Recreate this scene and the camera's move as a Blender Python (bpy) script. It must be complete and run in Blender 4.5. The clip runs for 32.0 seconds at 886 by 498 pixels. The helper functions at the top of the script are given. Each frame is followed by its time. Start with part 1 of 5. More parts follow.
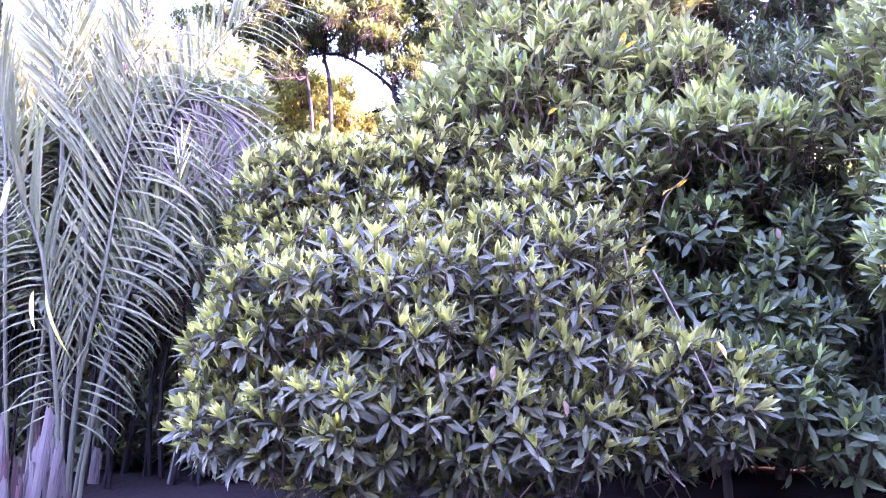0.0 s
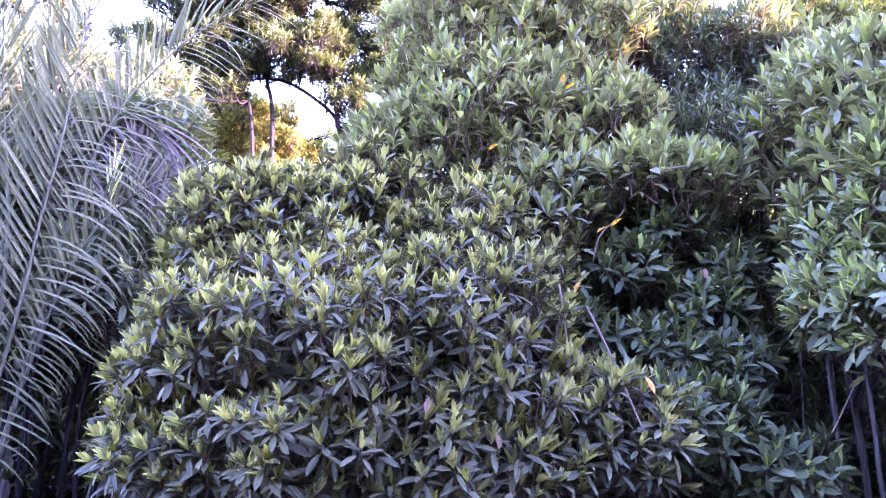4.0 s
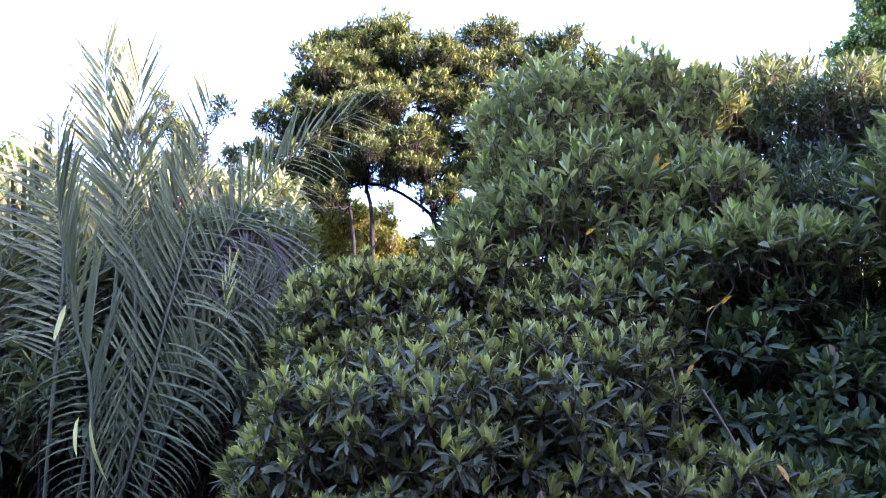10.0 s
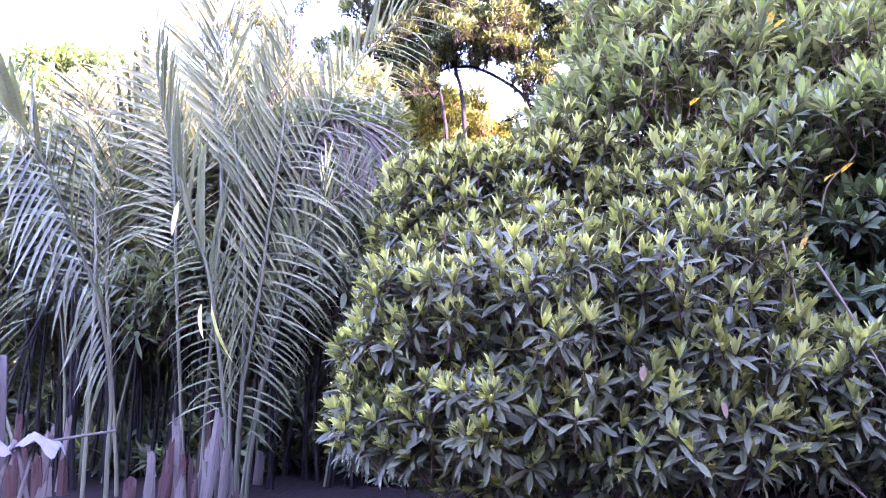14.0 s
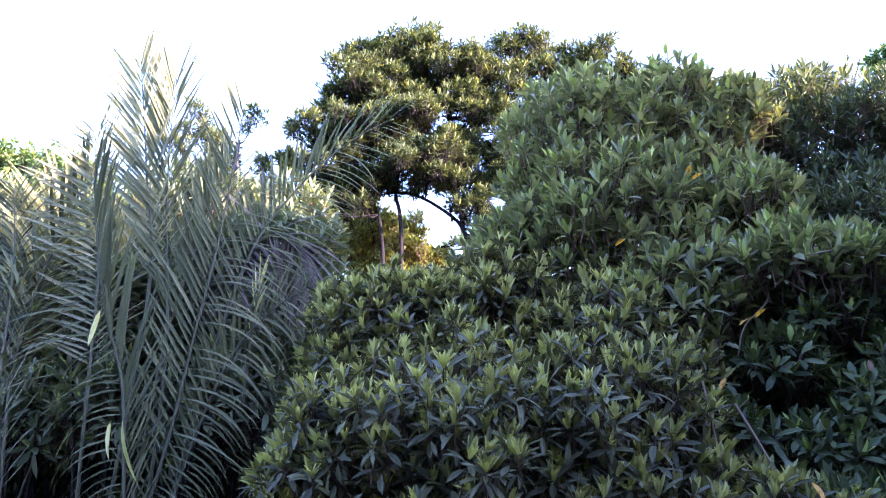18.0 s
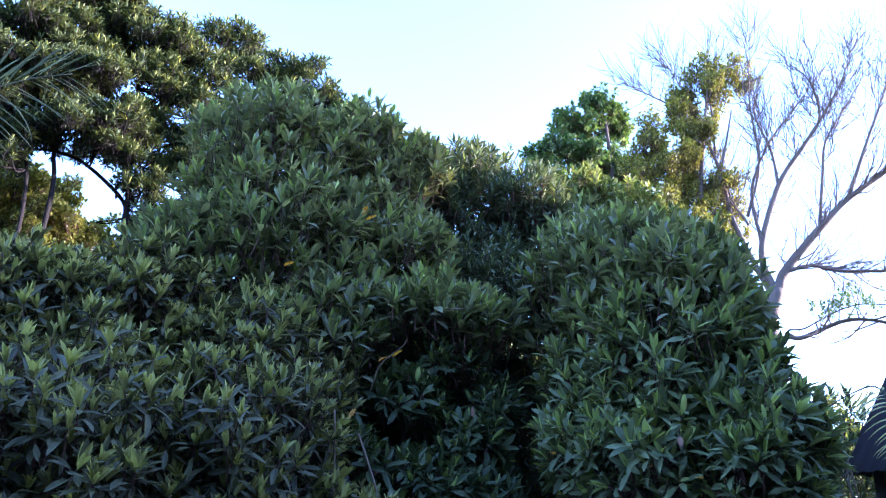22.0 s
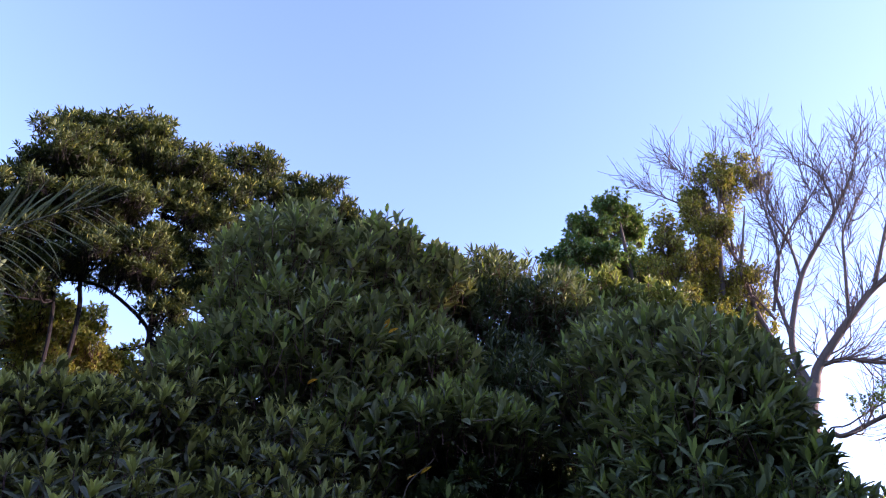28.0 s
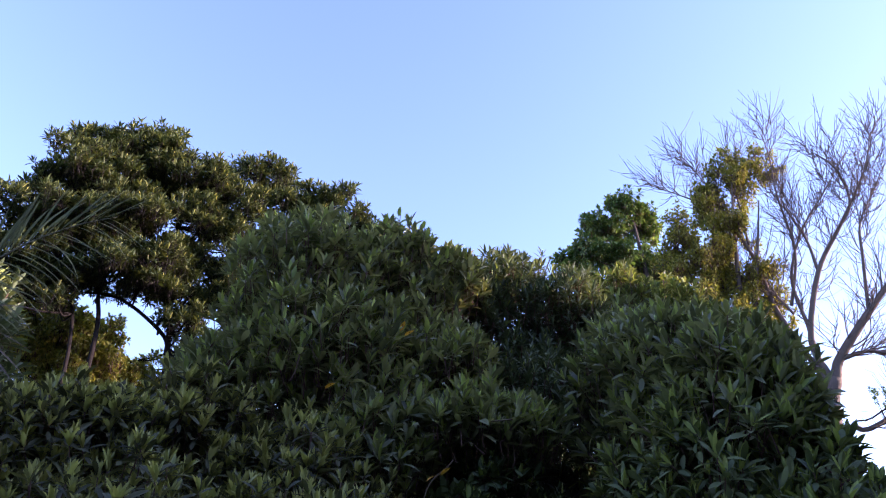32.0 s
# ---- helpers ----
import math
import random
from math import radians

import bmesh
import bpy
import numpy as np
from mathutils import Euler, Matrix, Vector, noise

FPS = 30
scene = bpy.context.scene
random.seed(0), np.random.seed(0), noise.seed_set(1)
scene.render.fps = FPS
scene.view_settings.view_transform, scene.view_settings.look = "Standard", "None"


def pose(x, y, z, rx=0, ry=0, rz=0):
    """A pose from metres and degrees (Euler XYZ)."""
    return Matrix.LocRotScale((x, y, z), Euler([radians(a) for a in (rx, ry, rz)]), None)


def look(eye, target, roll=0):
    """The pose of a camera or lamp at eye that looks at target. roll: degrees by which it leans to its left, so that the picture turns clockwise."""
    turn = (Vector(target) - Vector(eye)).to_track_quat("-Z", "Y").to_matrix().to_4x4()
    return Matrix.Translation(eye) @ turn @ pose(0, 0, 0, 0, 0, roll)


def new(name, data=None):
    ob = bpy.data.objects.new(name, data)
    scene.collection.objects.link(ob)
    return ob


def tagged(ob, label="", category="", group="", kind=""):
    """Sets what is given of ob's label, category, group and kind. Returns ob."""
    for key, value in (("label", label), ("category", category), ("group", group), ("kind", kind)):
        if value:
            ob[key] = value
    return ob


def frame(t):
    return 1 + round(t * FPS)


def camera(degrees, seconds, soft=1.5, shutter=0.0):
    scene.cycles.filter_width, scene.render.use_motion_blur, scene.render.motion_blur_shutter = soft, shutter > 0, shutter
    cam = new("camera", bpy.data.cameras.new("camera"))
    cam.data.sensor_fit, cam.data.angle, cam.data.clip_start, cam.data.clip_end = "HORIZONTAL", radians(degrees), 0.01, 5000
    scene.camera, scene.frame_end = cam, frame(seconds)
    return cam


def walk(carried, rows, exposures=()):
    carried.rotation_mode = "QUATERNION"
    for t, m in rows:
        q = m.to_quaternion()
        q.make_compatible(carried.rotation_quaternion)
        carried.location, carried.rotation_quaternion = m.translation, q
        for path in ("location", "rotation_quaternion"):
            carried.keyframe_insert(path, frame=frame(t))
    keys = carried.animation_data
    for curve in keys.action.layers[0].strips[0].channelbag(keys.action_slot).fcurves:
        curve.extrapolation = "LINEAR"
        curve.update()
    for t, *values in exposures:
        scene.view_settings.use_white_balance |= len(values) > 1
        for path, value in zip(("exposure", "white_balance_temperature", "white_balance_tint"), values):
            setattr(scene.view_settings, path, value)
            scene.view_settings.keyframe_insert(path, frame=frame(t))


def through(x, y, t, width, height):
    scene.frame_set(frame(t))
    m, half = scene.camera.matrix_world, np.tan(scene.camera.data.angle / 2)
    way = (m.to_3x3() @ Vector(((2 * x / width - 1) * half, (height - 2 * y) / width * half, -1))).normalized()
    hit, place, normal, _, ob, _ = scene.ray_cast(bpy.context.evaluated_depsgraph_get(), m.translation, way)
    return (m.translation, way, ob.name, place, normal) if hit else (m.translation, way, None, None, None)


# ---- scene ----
cam = camera(64.04, 32.0, 1.1)
PATH = [
    (0.0, pose(0.013, 0.048, 1.269, 99.80, 0.61, 0.19)),
    (0.5, pose(0.007, 0.055, 1.274, 100.82, -0.30, -1.19)),
    (1.0, pose(0.020, 0.058, 1.271, 102.04, 0.40, 1.04)),
    (1.5, pose(0.009, 0.062, 1.271, 102.87, -0.15, 2.39)),
    (2.0, pose(0.016, 0.056, 1.272, 104.40, -0.69, 4.36)),
    (2.5, pose(0.022, 0.063, 1.270, 104.25, 0.17, 3.13)),
    (3.0, pose(0.012, 0.059, 1.275, 104.98, 0.64, 2.27)),
    (3.5, pose(0.025, 0.061, 1.261, 102.71, 0.43, -0.38)),
    (4.0, pose(0.017, 0.043, 1.270, 102.27, -0.18, -4.99)),
    (4.5, pose(0.019, 0.022, 1.274, 100.63, 0.32, -8.79)),
    (6.5, pose(-0.014, -0.005, 1.225, 99.20, 1.56, -12.89)),
    (7.0, pose(-0.010, -0.002, 1.229, 98.93, 0.84, -11.40)),
    (7.5, pose(-0.006, -0.002, 1.237, 101.76, 0.72, -10.75)),
    (8.0, pose(-0.008, -0.004, 1.243, 105.60, 0.37, -9.13)),
    (8.5, pose(-0.003, -0.003, 1.232, 107.43, 0.42, -7.80)),
    (9.0, pose(0.001, 0.021, 1.240, 110.85, 1.08, -2.84)),
    (9.5, pose(0.013, 0.023, 1.225, 111.75, 0.82, 1.24)),
    (10.0, pose(0.006, 0.035, 1.224, 110.02, 0.59, 3.49)),
    (10.5, pose(0.010, 0.043, 1.216, 107.81, 0.58, 3.57)),
    (11.0, pose(0.012, 0.034, 1.210, 106.95, 0.59, 2.48)),
    (11.5, pose(0.008, 0.035, 1.209, 105.24, 1.22, 1.98)),
    (12.0, pose(-0.001, 0.058, 1.212, 104.36, 1.50, 4.00)),
    (12.5, pose(0.005, 0.053, 1.217, 103.71, 1.72, 4.74)),
    (13.0, pose(0.002, 0.054, 1.211, 103.47, 1.20, 6.47)),
    (13.5, pose(0.003, 0.064, 1.210, 102.02, 0.79, 9.56)),
    (14.0, pose(-0.004, 0.074, 1.212, 100.89, 0.79, 11.45)),
    (14.5, pose(-0.007, 0.078, 1.211, 101.06, 0.95, 13.65)),
    (16.5, pose(-0.003, 0.054, 1.219, 104.97, 1.26, 10.03)),
    (17.0, pose(0.007, 0.042, 1.219, 107.17, 1.16, 7.99)),
    (17.5, pose(0.004, 0.041, 1.226, 110.16, -0.56, 6.38)),
    (18.0, pose(0.009, 0.041, 1.231, 110.71, -0.68, 5.51)),
    (18.5, pose(0.021, 0.038, 1.226, 110.24, -0.83, 1.76)),
    (19.0, pose(0.029, 0.010, 1.244, 110.40, -1.43, -6.66)),
    (19.5, pose(0.019, -0.016, 1.248, 112.14, -0.77, -9.55)),
    (20.0, pose(0.028, -0.032, 1.242, 111.84, -0.44, -12.73)),
    (20.5, pose(0.016, -0.063, 1.258, 110.81, -0.66, -17.50)),
    (21.0, pose(-0.003, -0.065, 1.272, 111.30, -1.80, -19.76)),
    (21.5, pose(-0.003, -0.070, 1.291, 112.43, -3.59, -20.18)),
    (22.0, pose(-0.009, -0.076, 1.281, 112.24, -2.67, -23.36)),
    (22.5, pose(-0.019, -0.070, 1.285, 115.59, -0.88, -22.48)),
    (23.0, pose(-0.017, -0.080, 1.280, 119.84, -0.07, -21.34)),
    (23.5, pose(-0.024, -0.103, 1.277, 120.01, 0.15, -23.43)),
    (24.0, pose(-0.022, -0.073, 1.284, 120.75, -0.19, -24.10)),
    (24.5, pose(-0.020, -0.076, 1.285, 120.64, -1.04, -24.00)),
    (25.0, pose(-0.020, -0.068, 1.290, 120.61, -1.32, -23.89)),
    (25.5, pose(-0.018, -0.061, 1.292, 121.45, -1.35, -23.45)),
    (27.5, pose(-0.016, -0.041, 1.262, 120.94, -1.03, -21.85)),
    (28.0, pose(-0.022, -0.057, 1.274, 121.11, -0.81, -20.70)),
    (28.5, pose(-0.018, -0.041, 1.260, 121.36, -0.72, -20.20)),
    (29.0, pose(-0.013, -0.029, 1.260, 121.56, -0.52, -19.79)),
    (29.5, pose(-0.007, -0.037, 1.264, 121.39, -0.19, -18.68)),
    (30.0, pose(-0.009, -0.034, 1.259, 121.14, -0.00, -18.14)),
    (30.5, pose(-0.007, -0.025, 1.258, 120.51, 0.25, -17.62)),
    (31.0, pose(-0.011, -0.044, 1.247, 120.51, 0.12, -18.12)),
    (31.5, pose(-0.006, -0.033, 1.253, 121.74, 0.26, -17.53)),
    (32.0, pose(-0.021, -0.053, 1.246, 121.47, 0.00, -18.95)),
]
EXPOSURES = [(0, 6.0, 5460, 84), (2, 5.24, 5310, 78), (4, 5.45, 5310, 83), (7, 6.2, 5310, 90), (8, 5.67, 5110, 82), (9, 4.67, 5210, 70), (10, 3.97, 5260, 50), (11, 4.42, 5310, 56), (12, 5.12, 5310, 71), (14, 5.57, 5560, 74), (17, 4.7, 5360, 56), (18, 3.92, 5160, 51), (19, 4.07, 5110, 49), (20, 3.62, 4790, 41), (21, 3.57, 4690, 39), (22, 3.26, 4640, 37), (23, 2.25, 5360, 48), (24.5, 1.99, 5390, 47), (28, 1.97, 5390, 47), (32, 2.01, 5390, 47)]
walk(cam, PATH, EXPOSURES)

# ---- daylight ----
SUN_AZ, SUN_EL = 108.0, 13.0          # degrees right of +Y, and above the horizon
world = bpy.data.worlds.new("evening_sky")
scene.world = world
world.use_nodes = True
wn = world.node_tree
sky = wn.nodes.new("ShaderNodeTexSky")
sky.sky_type, sky.sun_disc = "NISHITA", False
sky.sun_elevation, sky.sun_rotation = radians(SUN_EL), radians(SUN_AZ)
sky.air_density, sky.dust_density, sky.ozone_density = 1.0, 0.6, 1.0
wn.nodes["Background"].inputs["Strength"].default_value = 0.15
wn.links.new(sky.outputs[0], wn.nodes["Background"].inputs["Color"])
lamp = bpy.data.lights.new("sun", "SUN")
lamp.energy, lamp.angle, lamp.color = 4.6, radians(0.6), (1.0, 0.80, 0.52)
sun = new("sun", lamp)
sun_dir = Vector((math.sin(radians(SUN_AZ)) * math.cos(radians(SUN_EL)), math.cos(radians(SUN_AZ)) * math.cos(radians(SUN_EL)), math.sin(radians(SUN_EL))))
sun.matrix_world = look(sun_dir * 60, (0, 0, 0))


# ---- materials ----
def mat_base(name):
    m = bpy.data.materials.new(name)
    m.use_nodes = True
    return m, m.node_tree.nodes, m.node_tree.links, m.node_tree.nodes["Principled BSDF"]


def node(nodes, kind, **values):
    n = nodes.new(kind)
    for k, v in values.items():
        n.inputs[k].default_value = v
    return n


def ramp(nodes, stops):
    r = nodes.new("ShaderNodeValToRGB")
    els = r.color_ramp.elements
    while len(els) < len(stops):
        els.new(0.5)
    for e, (p, c) in zip(els, stops):
        e.position, e.color = p, (*c, 1)
    return r


def leaf_mat(name, dark, mid, light, rough=0.38, through=0.25, specular=0.5, spot=None):
    """Waxy leaf: tone changes leaf by leaf and cluster by cluster, with fine mottling, relief and some light passing through."""
    m, nodes, links, bsdf = mat_base(name)
    geo, info = nodes.new("ShaderNodeNewGeometry"), nodes.new("ShaderNodeObjectInfo")
    tex = nodes.new("ShaderNodeTexCoord")
    grain = node(nodes, "ShaderNodeTexNoise", Scale=38.0, Detail=3.0)
    links.new(tex.outputs["Object"], grain.inputs["Vector"])
    mixed = nodes.new("ShaderNodeMath")
    mixed.operation = "MULTIPLY_ADD"
    mixed.inputs[1].default_value, mixed.inputs[2].default_value = 0.6, 0.0
    links.new(geo.outputs["Random Per Island"], mixed.inputs[0])
    add = nodes.new("ShaderNodeMath")
    add.operation = "MULTIPLY_ADD"
    add.inputs[1].default_value = 0.25
    links.new(info.outputs["Random"], add.inputs[0])
    links.new(mixed.outputs[0], add.inputs[2])
    add2 = nodes.new("ShaderNodeMath")
    add2.operation = "MULTIPLY_ADD"
    add2.inputs[1].default_value = 0.22
    links.new(grain.outputs["Fac"], add2.inputs[0])
    links.new(add.outputs[0], add2.inputs[2])
    stops = [(0.1, dark), (0.5, mid), (0.95, light)]
    r = ramp(nodes, stops)
    links.new(add2.outputs[0], r.inputs[0])
    colour = r.outputs[0]
    if spot:
        sn = node(nodes, "ShaderNodeTexNoise", Scale=90.0, Detail=2.0)
        links.new(tex.outputs["Object"], sn.inputs["Vector"])
        sr = ramp(nodes, [(0.62, (0, 0, 0)), (0.70, (1, 1, 1))])
        links.new(sn.outputs["Fac"], sr.inputs[0])
        mx = nodes.new("ShaderNodeMix")
        mx.data_type = "RGBA"
        links.new(sr.outputs[0], mx.inputs[0])
        links.new(colour, mx.inputs[6])
        mx.inputs[7].default_value = (*spot, 1)
        colour = mx.outputs[2]
    links.new(colour, bsdf.inputs["Base Color"])
    bsdf.inputs["Roughness"].default_value = rough
    bsdf.inputs["Specular IOR Level"].default_value = specular
    bump = node(nodes, "ShaderNodeBump", Strength=0.25, Distance=0.004)
    links.new(grain.outputs["Fac"], bump.inputs["Height"])
    links.new(bump.outputs[0], bsdf.inputs["Normal"])
    trans = nodes.new("ShaderNodeBsdfTranslucent")
    warm = nodes.new("ShaderNodeMix")
    warm.data_type, warm.blend_type = "RGBA", "MULTIPLY"
    warm.inputs[0].default_value = 1.0
    links.new(colour, warm.inputs[6])
    warm.inputs[7].default_value = (2.0, 1.9, 0.7, 1)
    links.new(warm.outputs[2], trans.inputs["Color"])
    mix = nodes.new("ShaderNodeMixShader")
    mix.inputs[0].default_value = through
    links.new(bsdf.outputs[0], mix.inputs[1])
    links.new(trans.outputs[0], mix.inputs[2])
    links.new(mix.outputs[0], nodes["Material Output"].inputs["Surface"])
    return m


def solid_mat(name, dark, light, rough=0.8, scale=6.0, fine=60.0, bump=0.4, distance=0.01, stretch=(1, 1, 1), metallic=0.0):
    """Bark, mud, wood: two scales of variation and relief."""
    m, nodes, links, bsdf = mat_base(name)
    tex = nodes.new("ShaderNodeTexCoord")
    mapping = nodes.new("ShaderNodeMapping")
    mapping.inputs["Scale"].default_value = stretch
    links.new(tex.outputs["Object"], mapping.inputs["Vector"])
    big = node(nodes, "ShaderNodeTexNoise", Scale=scale, Detail=4.0)
    small = node(nodes, "ShaderNodeTexNoise", Scale=fine, Detail=5.0)
    links.new(mapping.outputs[0], big.inputs["Vector"])
    links.new(mapping.outputs[0], small.inputs["Vector"])
    info = nodes.new("ShaderNodeObjectInfo")
    s = nodes.new("ShaderNodeMath")
    s.operation = "MULTIPLY_ADD"
    s.inputs[1].default_value = 0.6
    links.new(big.outputs["Fac"], s.inputs[0])
    s2 = nodes.new("ShaderNodeMath")
    s2.operation = "MULTIPLY_ADD"
    s2.inputs[1].default_value = 0.3
    links.new(small.outputs["Fac"], s2.inputs[0])
    links.new(s2.outputs[0], s.inputs[2])
    s3 = nodes.new("ShaderNodeMath")
    s3.operation = "MULTIPLY_ADD"
    s3.inputs[1].default_value = 0.18
    links.new(info.outputs["Random"], s3.inputs[0])
    links.new(s3.outputs[0], s2.inputs[2])
    r = ramp(nodes, [(0.38, dark), (0.72, light)])
    links.new(s.outputs[0], r.inputs[0])
    links.new(r.outputs[0], bsdf.inputs["Base Color"])
    bsdf.inputs["Roughness"].default_value = rough
    bsdf.inputs["Metallic"].default_value = metallic
    bsdf.inputs["Specular IOR Level"].default_value = 0.12
    b = node(nodes, "ShaderNodeBump", Strength=bump, Distance=distance)
    links.new(small.outputs["Fac"], b.inputs["Height"])
    links.new(b.outputs[0], bsdf.inputs["Normal"])
    return m


M_LEAF = leaf_mat("mangrove_leaf", (0.039, 0.042, 0.023), (0.092, 0.095, 0.050), (0.21, 0.204, 0.098), 0.52, 0.20, 0.18)
M_YOUNG = leaf_mat("mangrove_young_leaf", (0.19, 0.203, 0.068), (0.315, 0.32, 0.118), (0.475, 0.455, 0.19), 0.48, 0.34, 0.28)
M_LEAF_B = leaf_mat("mangrove_leaf_cool", (0.056, 0.066, 0.034), (0.156, 0.170, 0.086), (0.31, 0.312, 0.168), 0.42, 0.28, 0.34)
M_YOUNG_B = leaf_mat("mangrove_young_leaf_cool", (0.161, 0.213, 0.055), (0.265, 0.325, 0.090), (0.402, 0.459, 0.145), 0.48, 0.30, 0.25)
M_LEAF_C = leaf_mat("mangrove_leaf_bluish", (0.053, 0.071, 0.040), (0.098, 0.124, 0.066), (0.168, 0.196, 0.101), 0.45, 0.2, 0.3)
M_LEAF_D = leaf_mat("mangrove_broad_leaf", (0.046, 0.064, 0.028), (0.112, 0.140, 0.060), (0.21, 0.24, 0.108), 0.46, 0.24, 0.26)
M_LEAF_G = leaf_mat("mangrove_dark_leaf", (0.034, 0.048, 0.020), (0.068, 0.090, 0.036), (0.135, 0.160, 0.066), 0.48, 0.2, 0.22)
M_LEAF_E = leaf_mat("tall_tree_leaf", (0.026, 0.042, 0.018), (0.056, 0.078, 0.030), (0.115, 0.128, 0.048), 0.5, 0.22, 0.25)
M_YOUNG_E = leaf_mat("tall_tree_young_leaf", (0.12, 0.145, 0.04), (0.21, 0.225, 0.055), (0.36, 0.34, 0.09), 0.5, 0.34, 0.25)
M_LEAF_F = leaf_mat("small_leaf", (0.038, 0.078, 0.024), (0.072, 0.13, 0.038), (0.14, 0.19, 0.055), 0.5, 0.35)
M_OLIVE = leaf_mat("olive_leaf", (0.045, 0.066, 0.020), (0.090, 0.112, 0.032), (0.17, 0.18, 0.052), 0.5, 0.38)
# gold of the low sun put into the leaf colour
M_GOLD = leaf_mat("sunlit_golden_leaf", (0.09, 0.11, 0.018), (0.165, 0.17, 0.03), (0.27, 0.25, 0.05), 0.5, 0.4)
M_ORANGE = leaf_mat("yellowed_leaf", (0.40, 0.17, 0.02), (0.55, 0.28, 0.03), (0.62, 0.40, 0.06), 0.5, 0.3, spot=(0.25, 0.10, 0.02))
M_DRYLEAF = leaf_mat("dry_leaf", (0.10, 0.045, 0.02), (0.17, 0.09, 0.045), (0.25, 0.15, 0.08), 0.7, 0.2)
M_PALM = leaf_mat("palm_leaflet", (0.030, 0.034, 0.015), (0.084, 0.092, 0.042), (0.24, 0.245, 0.125), 0.55, 0.2, 0.10)
# lit copies of the palm leaflet: sunlight put into the colour of some fronds
M_PALM_LIT_PALE = leaf_mat("palm_leaflet_lit_pale", (0.13, 0.135, 0.075), (0.23, 0.23, 0.13), (0.36, 0.34, 0.20), 0.55, 0.3, 0.12)
M_PALM_LIT_GOLD = leaf_mat("palm_leaflet_lit_gold", (0.09, 0.085, 0.03), (0.19, 0.17, 0.06), (0.36, 0.31, 0.12), 0.55, 0.35, 0.12)
M_PALM_Y = leaf_mat("palm_leaflet_yellow", (0.30, 0.30, 0.08), (0.45, 0.42, 0.14), (0.60, 0.55, 0.25), 0.5, 0.35)
M_RACHIS = solid_mat("palm_rachis", (0.030, 0.030, 0.016), (0.115, 0.115, 0.066), 0.5, 4, 50, 0.2, 0.004)
M_TWIG = solid_mat("mangrove_twig", (0.030, 0.018, 0.014), (0.110, 0.060, 0.045), 0.7, 8, 80)
M_BARK = solid_mat("mangrove_bark", (0.03, 0.025, 0.023), (0.085, 0.07, 0.06), 0.85, 5, 45, 0.8, 0.02, (1, 1, 0.35))
# copy of the bark with the trunks' shade put into a near-black colour
M_TRUNK = solid_mat("shaded_tree_bark", (0.006, 0.005, 0.005), (0.015, 0.012, 0.011), 0.9, 5, 45, 0.8, 0.02, (1, 1, 0.35))
M_ROOT = solid_mat("prop_root_bark", (0.006, 0.005, 0.0045), (0.060, 0.052, 0.042), 0.85, 14, 70, 0.7, 0.01, (1, 1, 0.4))
M_DEADWOOD = solid_mat("dead_tree_bark", (0.050, 0.038, 0.031), (0.155, 0.122, 0.100), 0.85, 3, 30, 0.6, 0.02, (1, 1, 0.4))
M_STUMP = solid_mat("weathered_stalk", (0.008, 0.0055, 0.004), (0.115, 0.092, 0.072), 0.9, 16, 70, 0.8, 0.015, (1, 1, 0.3))
M_STUMP_RED = solid_mat("red_brown_stalk", (0.008, 0.004, 0.0035), (0.060, 0.032, 0.025), 0.9, 16, 70, 0.8, 0.015, (1, 1, 0.3))
# dark mud, lowered further in colour and gloss to stand for overhead shade
M_MUD = solid_mat("shaded_wet_mud", (0.006, 0.0045, 0.004), (0.020, 0.0145, 0.0125), 0.95, 1.2, 14, 0.6, 0.05)
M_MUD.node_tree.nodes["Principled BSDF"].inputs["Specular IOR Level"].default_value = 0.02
M_STICK = solid_mat("dry_stick", (0.075, 0.052, 0.032), (0.15, 0.105, 0.065), 0.75, 5, 60, 0.3, 0.004)


def water_mat():
    m, nodes, links, bsdf = mat_base("muddy_water")
    tex = nodes.new("ShaderNodeTexCoord")
    big = node(nodes, "ShaderNodeTexNoise", Scale=0.6, Detail=3.0)
    small = node(nodes, "ShaderNodeTexNoise", Scale=5.0, Detail=3.0)
    links.new(tex.outputs["Object"], big.inputs["Vector"])
    links.new(tex.outputs["Object"], small.inputs["Vector"])
    r = ramp(nodes, [(0.3, (0.016, 0.012, 0.010)), (0.75, (0.03, 0.023, 0.019))])
    links.new(big.outputs["Fac"], r.inputs[0])
    links.new(r.outputs[0], bsdf.inputs["Base Color"])
    bsdf.inputs["Roughness"].default_value = 0.06
    b = node(nodes, "ShaderNodeBump", Strength=0.05, Distance=0.03)
    links.new(small.outputs["Fac"], b.inputs["Height"])
    links.new(b.outputs[0], bsdf.inputs["Normal"])
    return m


M_WATER = water_mat()


# ---- mesh helpers ----
def mesh_of(name, verts, faces, mats, idx=None, smooth=False):
    me = bpy.data.meshes.new(name)
    me.from_pydata([tuple(v) for v in verts], [], faces)
    for m in mats:
        me.materials.append(m)
    if idx is not None:
        me.polygons.foreach_set("material_index", idx)
    if smooth:
        me.polygons.foreach_set("use_smooth", [True] * len(me.polygons))
    me.update()
    return me


def attach(name, me, parent=None, label="", m=None):
    ob = new(name, me)
    if parent is not None:
        ob.parent = parent
    if m is not None:
        ob.matrix_basis = m
    if label:
        ob["label"] = label
    return ob


def part(name, bm, material, parent, label=""):
    me = bpy.data.meshes.new(name)
    bm.to_mesh(me)
    bm.free()
    me.materials.append(material)
    return attach(name, me, parent, label)


